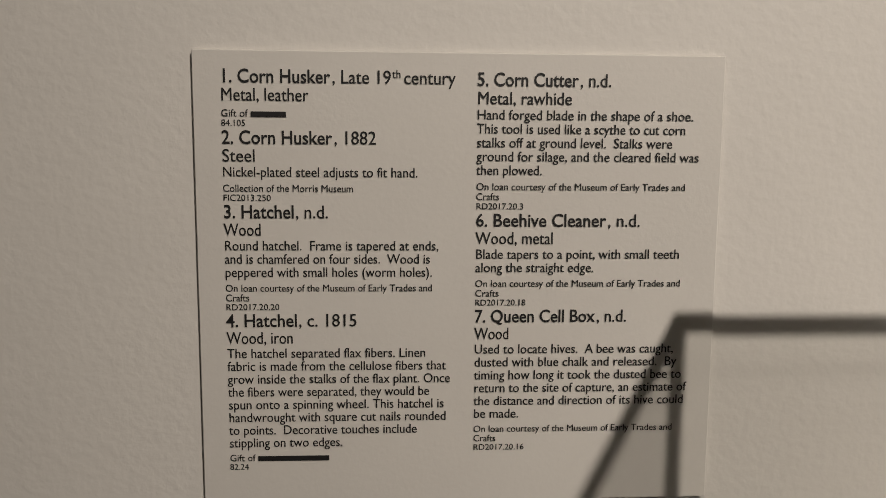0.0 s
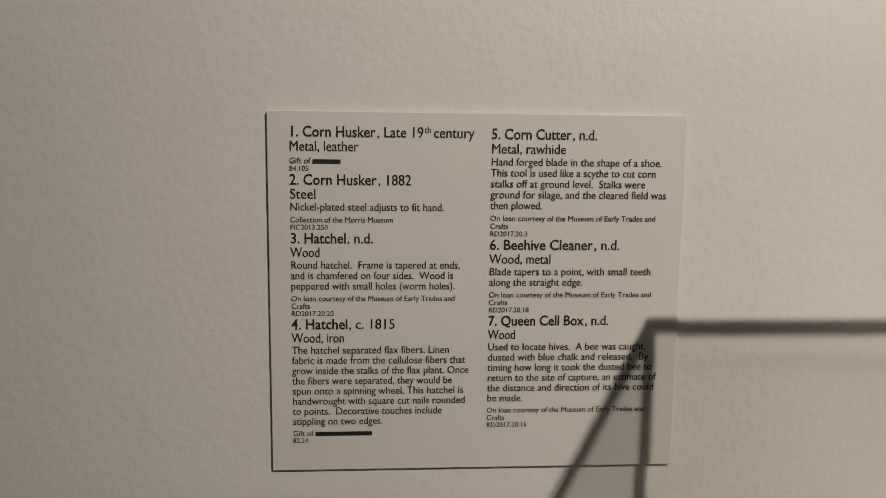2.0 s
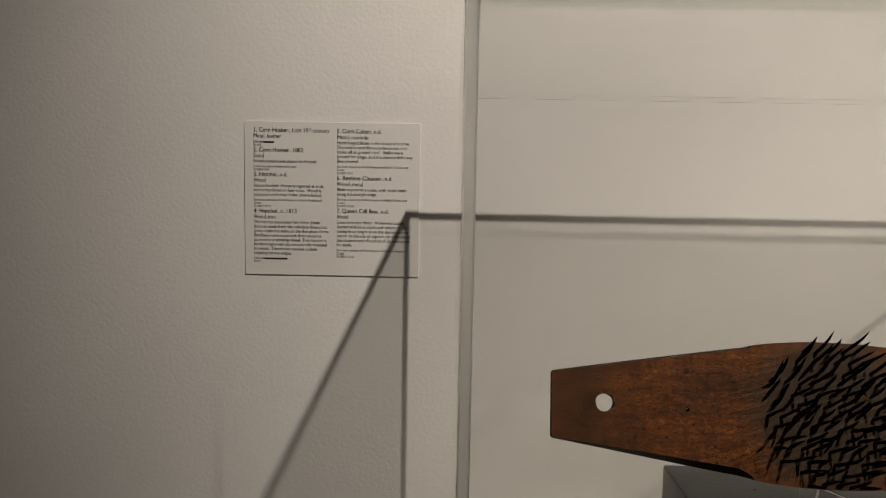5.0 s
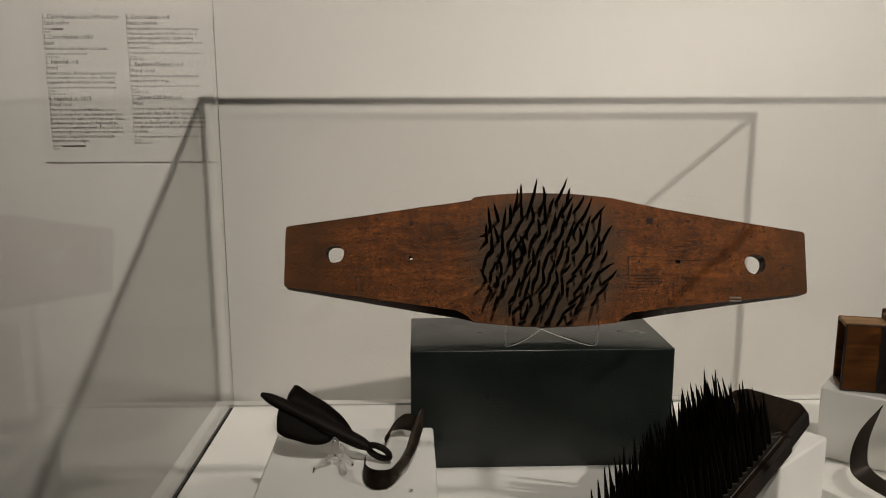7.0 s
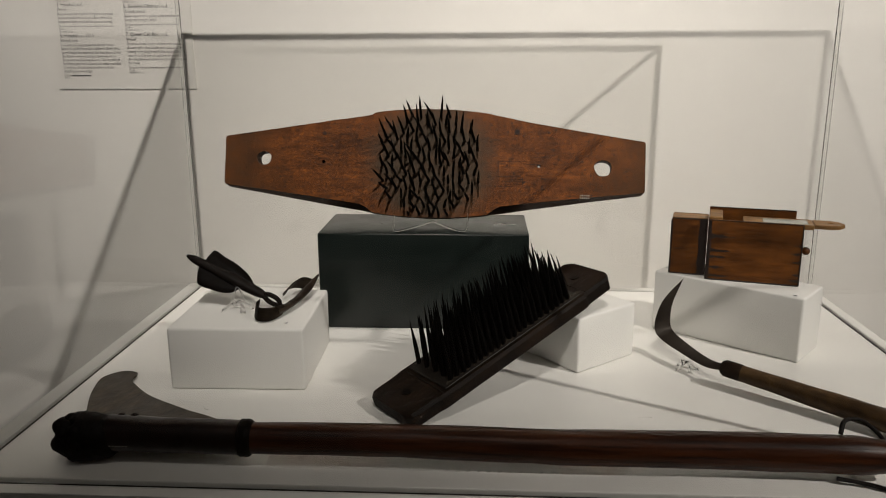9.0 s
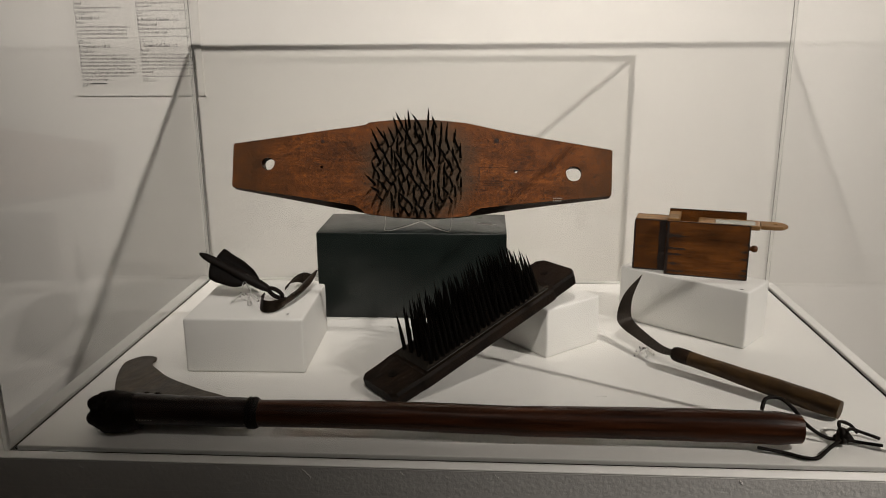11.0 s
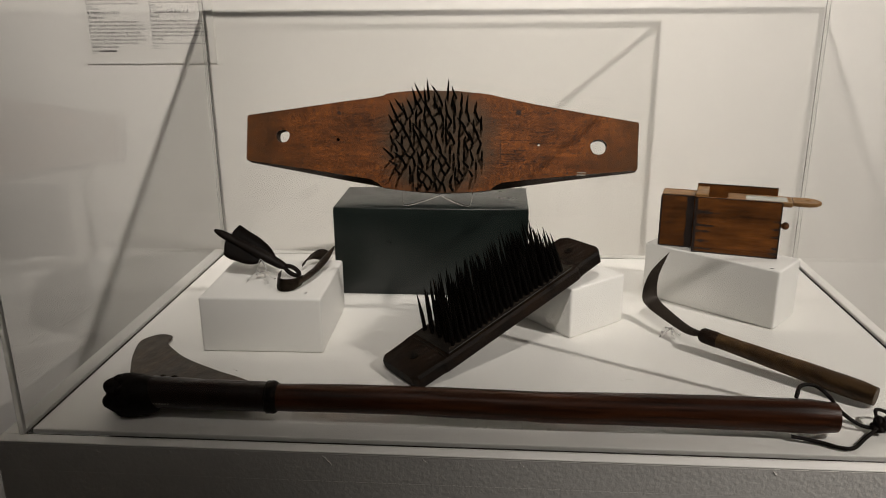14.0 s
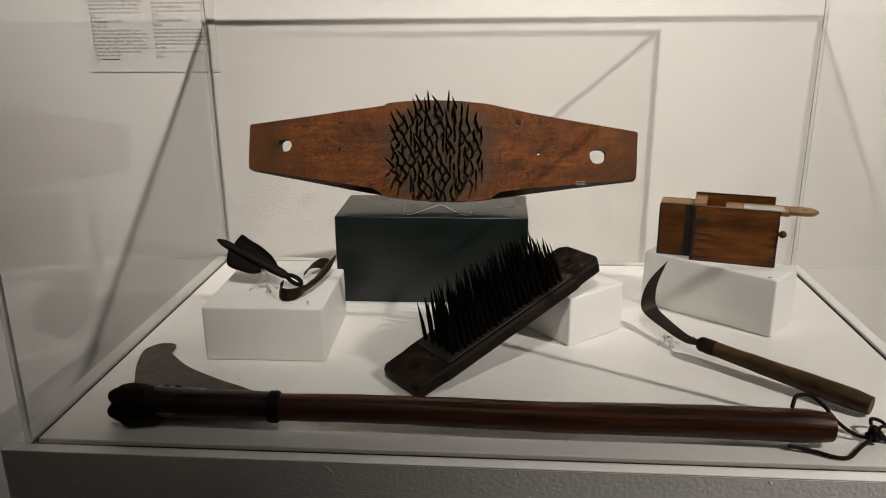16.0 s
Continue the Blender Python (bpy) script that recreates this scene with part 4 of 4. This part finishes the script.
def band(points, widths, across, mat, name, thick=0.0014):
    bm = bmesh.new()
    line = curve(points, 6)
    rows = []
    for i, p in enumerate(line):
        t = i / (len(line) - 1) * (len(widths) - 1)
        k = min(int(t), len(widths) - 2)
        w = widths[k] + (widths[k + 1] - widths[k]) * (t - k)
        rows.append([bm.verts.new(p + Vector(across).normalized() * w * s) for s in (-1, -0.5, 0, 0.5, 1)])
    for a, b in zip(rows, rows[1:]):
        for k in range(4):
            bm.faces.new((a[k], a[k + 1], b[k + 1], b[k]))
    bmesh.ops.solidify(bm, geom=bm.faces[:], thickness=thick)
    return part(name, bm, mat, husk2, smooth=50)


band([Vector(p) - o for p in ((0.499, -0.537, 1.011), (0.498, -0.553, 1.008), (0.506, -0.567, 1.0068), (0.520, -0.566, 1.0068), (0.529, -0.550, 1.0075))],
     [0.004, 0.0066, 0.0076, 0.0074, 0.006], (0.1, 0.35, 1.0), STEEL, "finger_cup")
part("shank", sweep([Vector(p) - o for p in ((0.523, -0.557, 1.006), (0.531, -0.538, 1.007), (0.537, -0.512, 1.008), (0.5415, -0.482, 1.011), (0.5440, -0.464, 1.014), (0.5465, -0.447, 1.0175))],
                    [0.0044, 0.0046, 0.0044, 0.0050, 0.0036, 0.0014], 10, flat=0.8, wobble=0.14), STEEL, husk2, smooth=50)
band([Vector(p) - o for p in ((0.515, -0.490, 1.005), (0.516, -0.478, 1.010), (0.525, -0.467, 1.013), (0.536, -0.466, 1.012), (0.543, -0.474, 1.009))],
     [0.004, 0.0085, 0.0105, 0.0095, 0.006], (0.45, 0.75, 0.45), STEEL, "thumb_flange")
rivet = bmesh.new()
bmesh.ops.create_uvsphere(rivet, u_segments=10, v_segments=6, radius=0.0030, matrix=pose(0.5335 - o.x, -0.531 - o.y, 1.0104 - o.z) @ Matrix.Diagonal((1, 1, 0.5, 1)))
part("rivet", rivet, SICKLE, husk2, smooth=60)
for s, x, y in (("1", 0.4515, -0.5380), ("2", 0.5345, -0.5735)):
    me = text_mesh(s, 0.0095, 0.0075)
    me.materials.append(INK)
    num = new("block_numeral", me)
    num.matrix_world = pose(x, y, WZ + 0.0004, 0, 0, 0)
    tagged(num, "small black numeral on the white block", "numeral", "block numerals")
for x, y, z in ((1.112, -0.478, RZ + 0.0003), (1.020, -0.492, DZ + 0.0003)):
    mark = obj("number_mark", box((-0.0022, -0.0014, 0), (0.0022, 0.0014, 0.0002)), INK)
    mark.location = (x, y, z)
    tagged(mark, "tiny black number mark on the white paint", "numeral", "number marks")
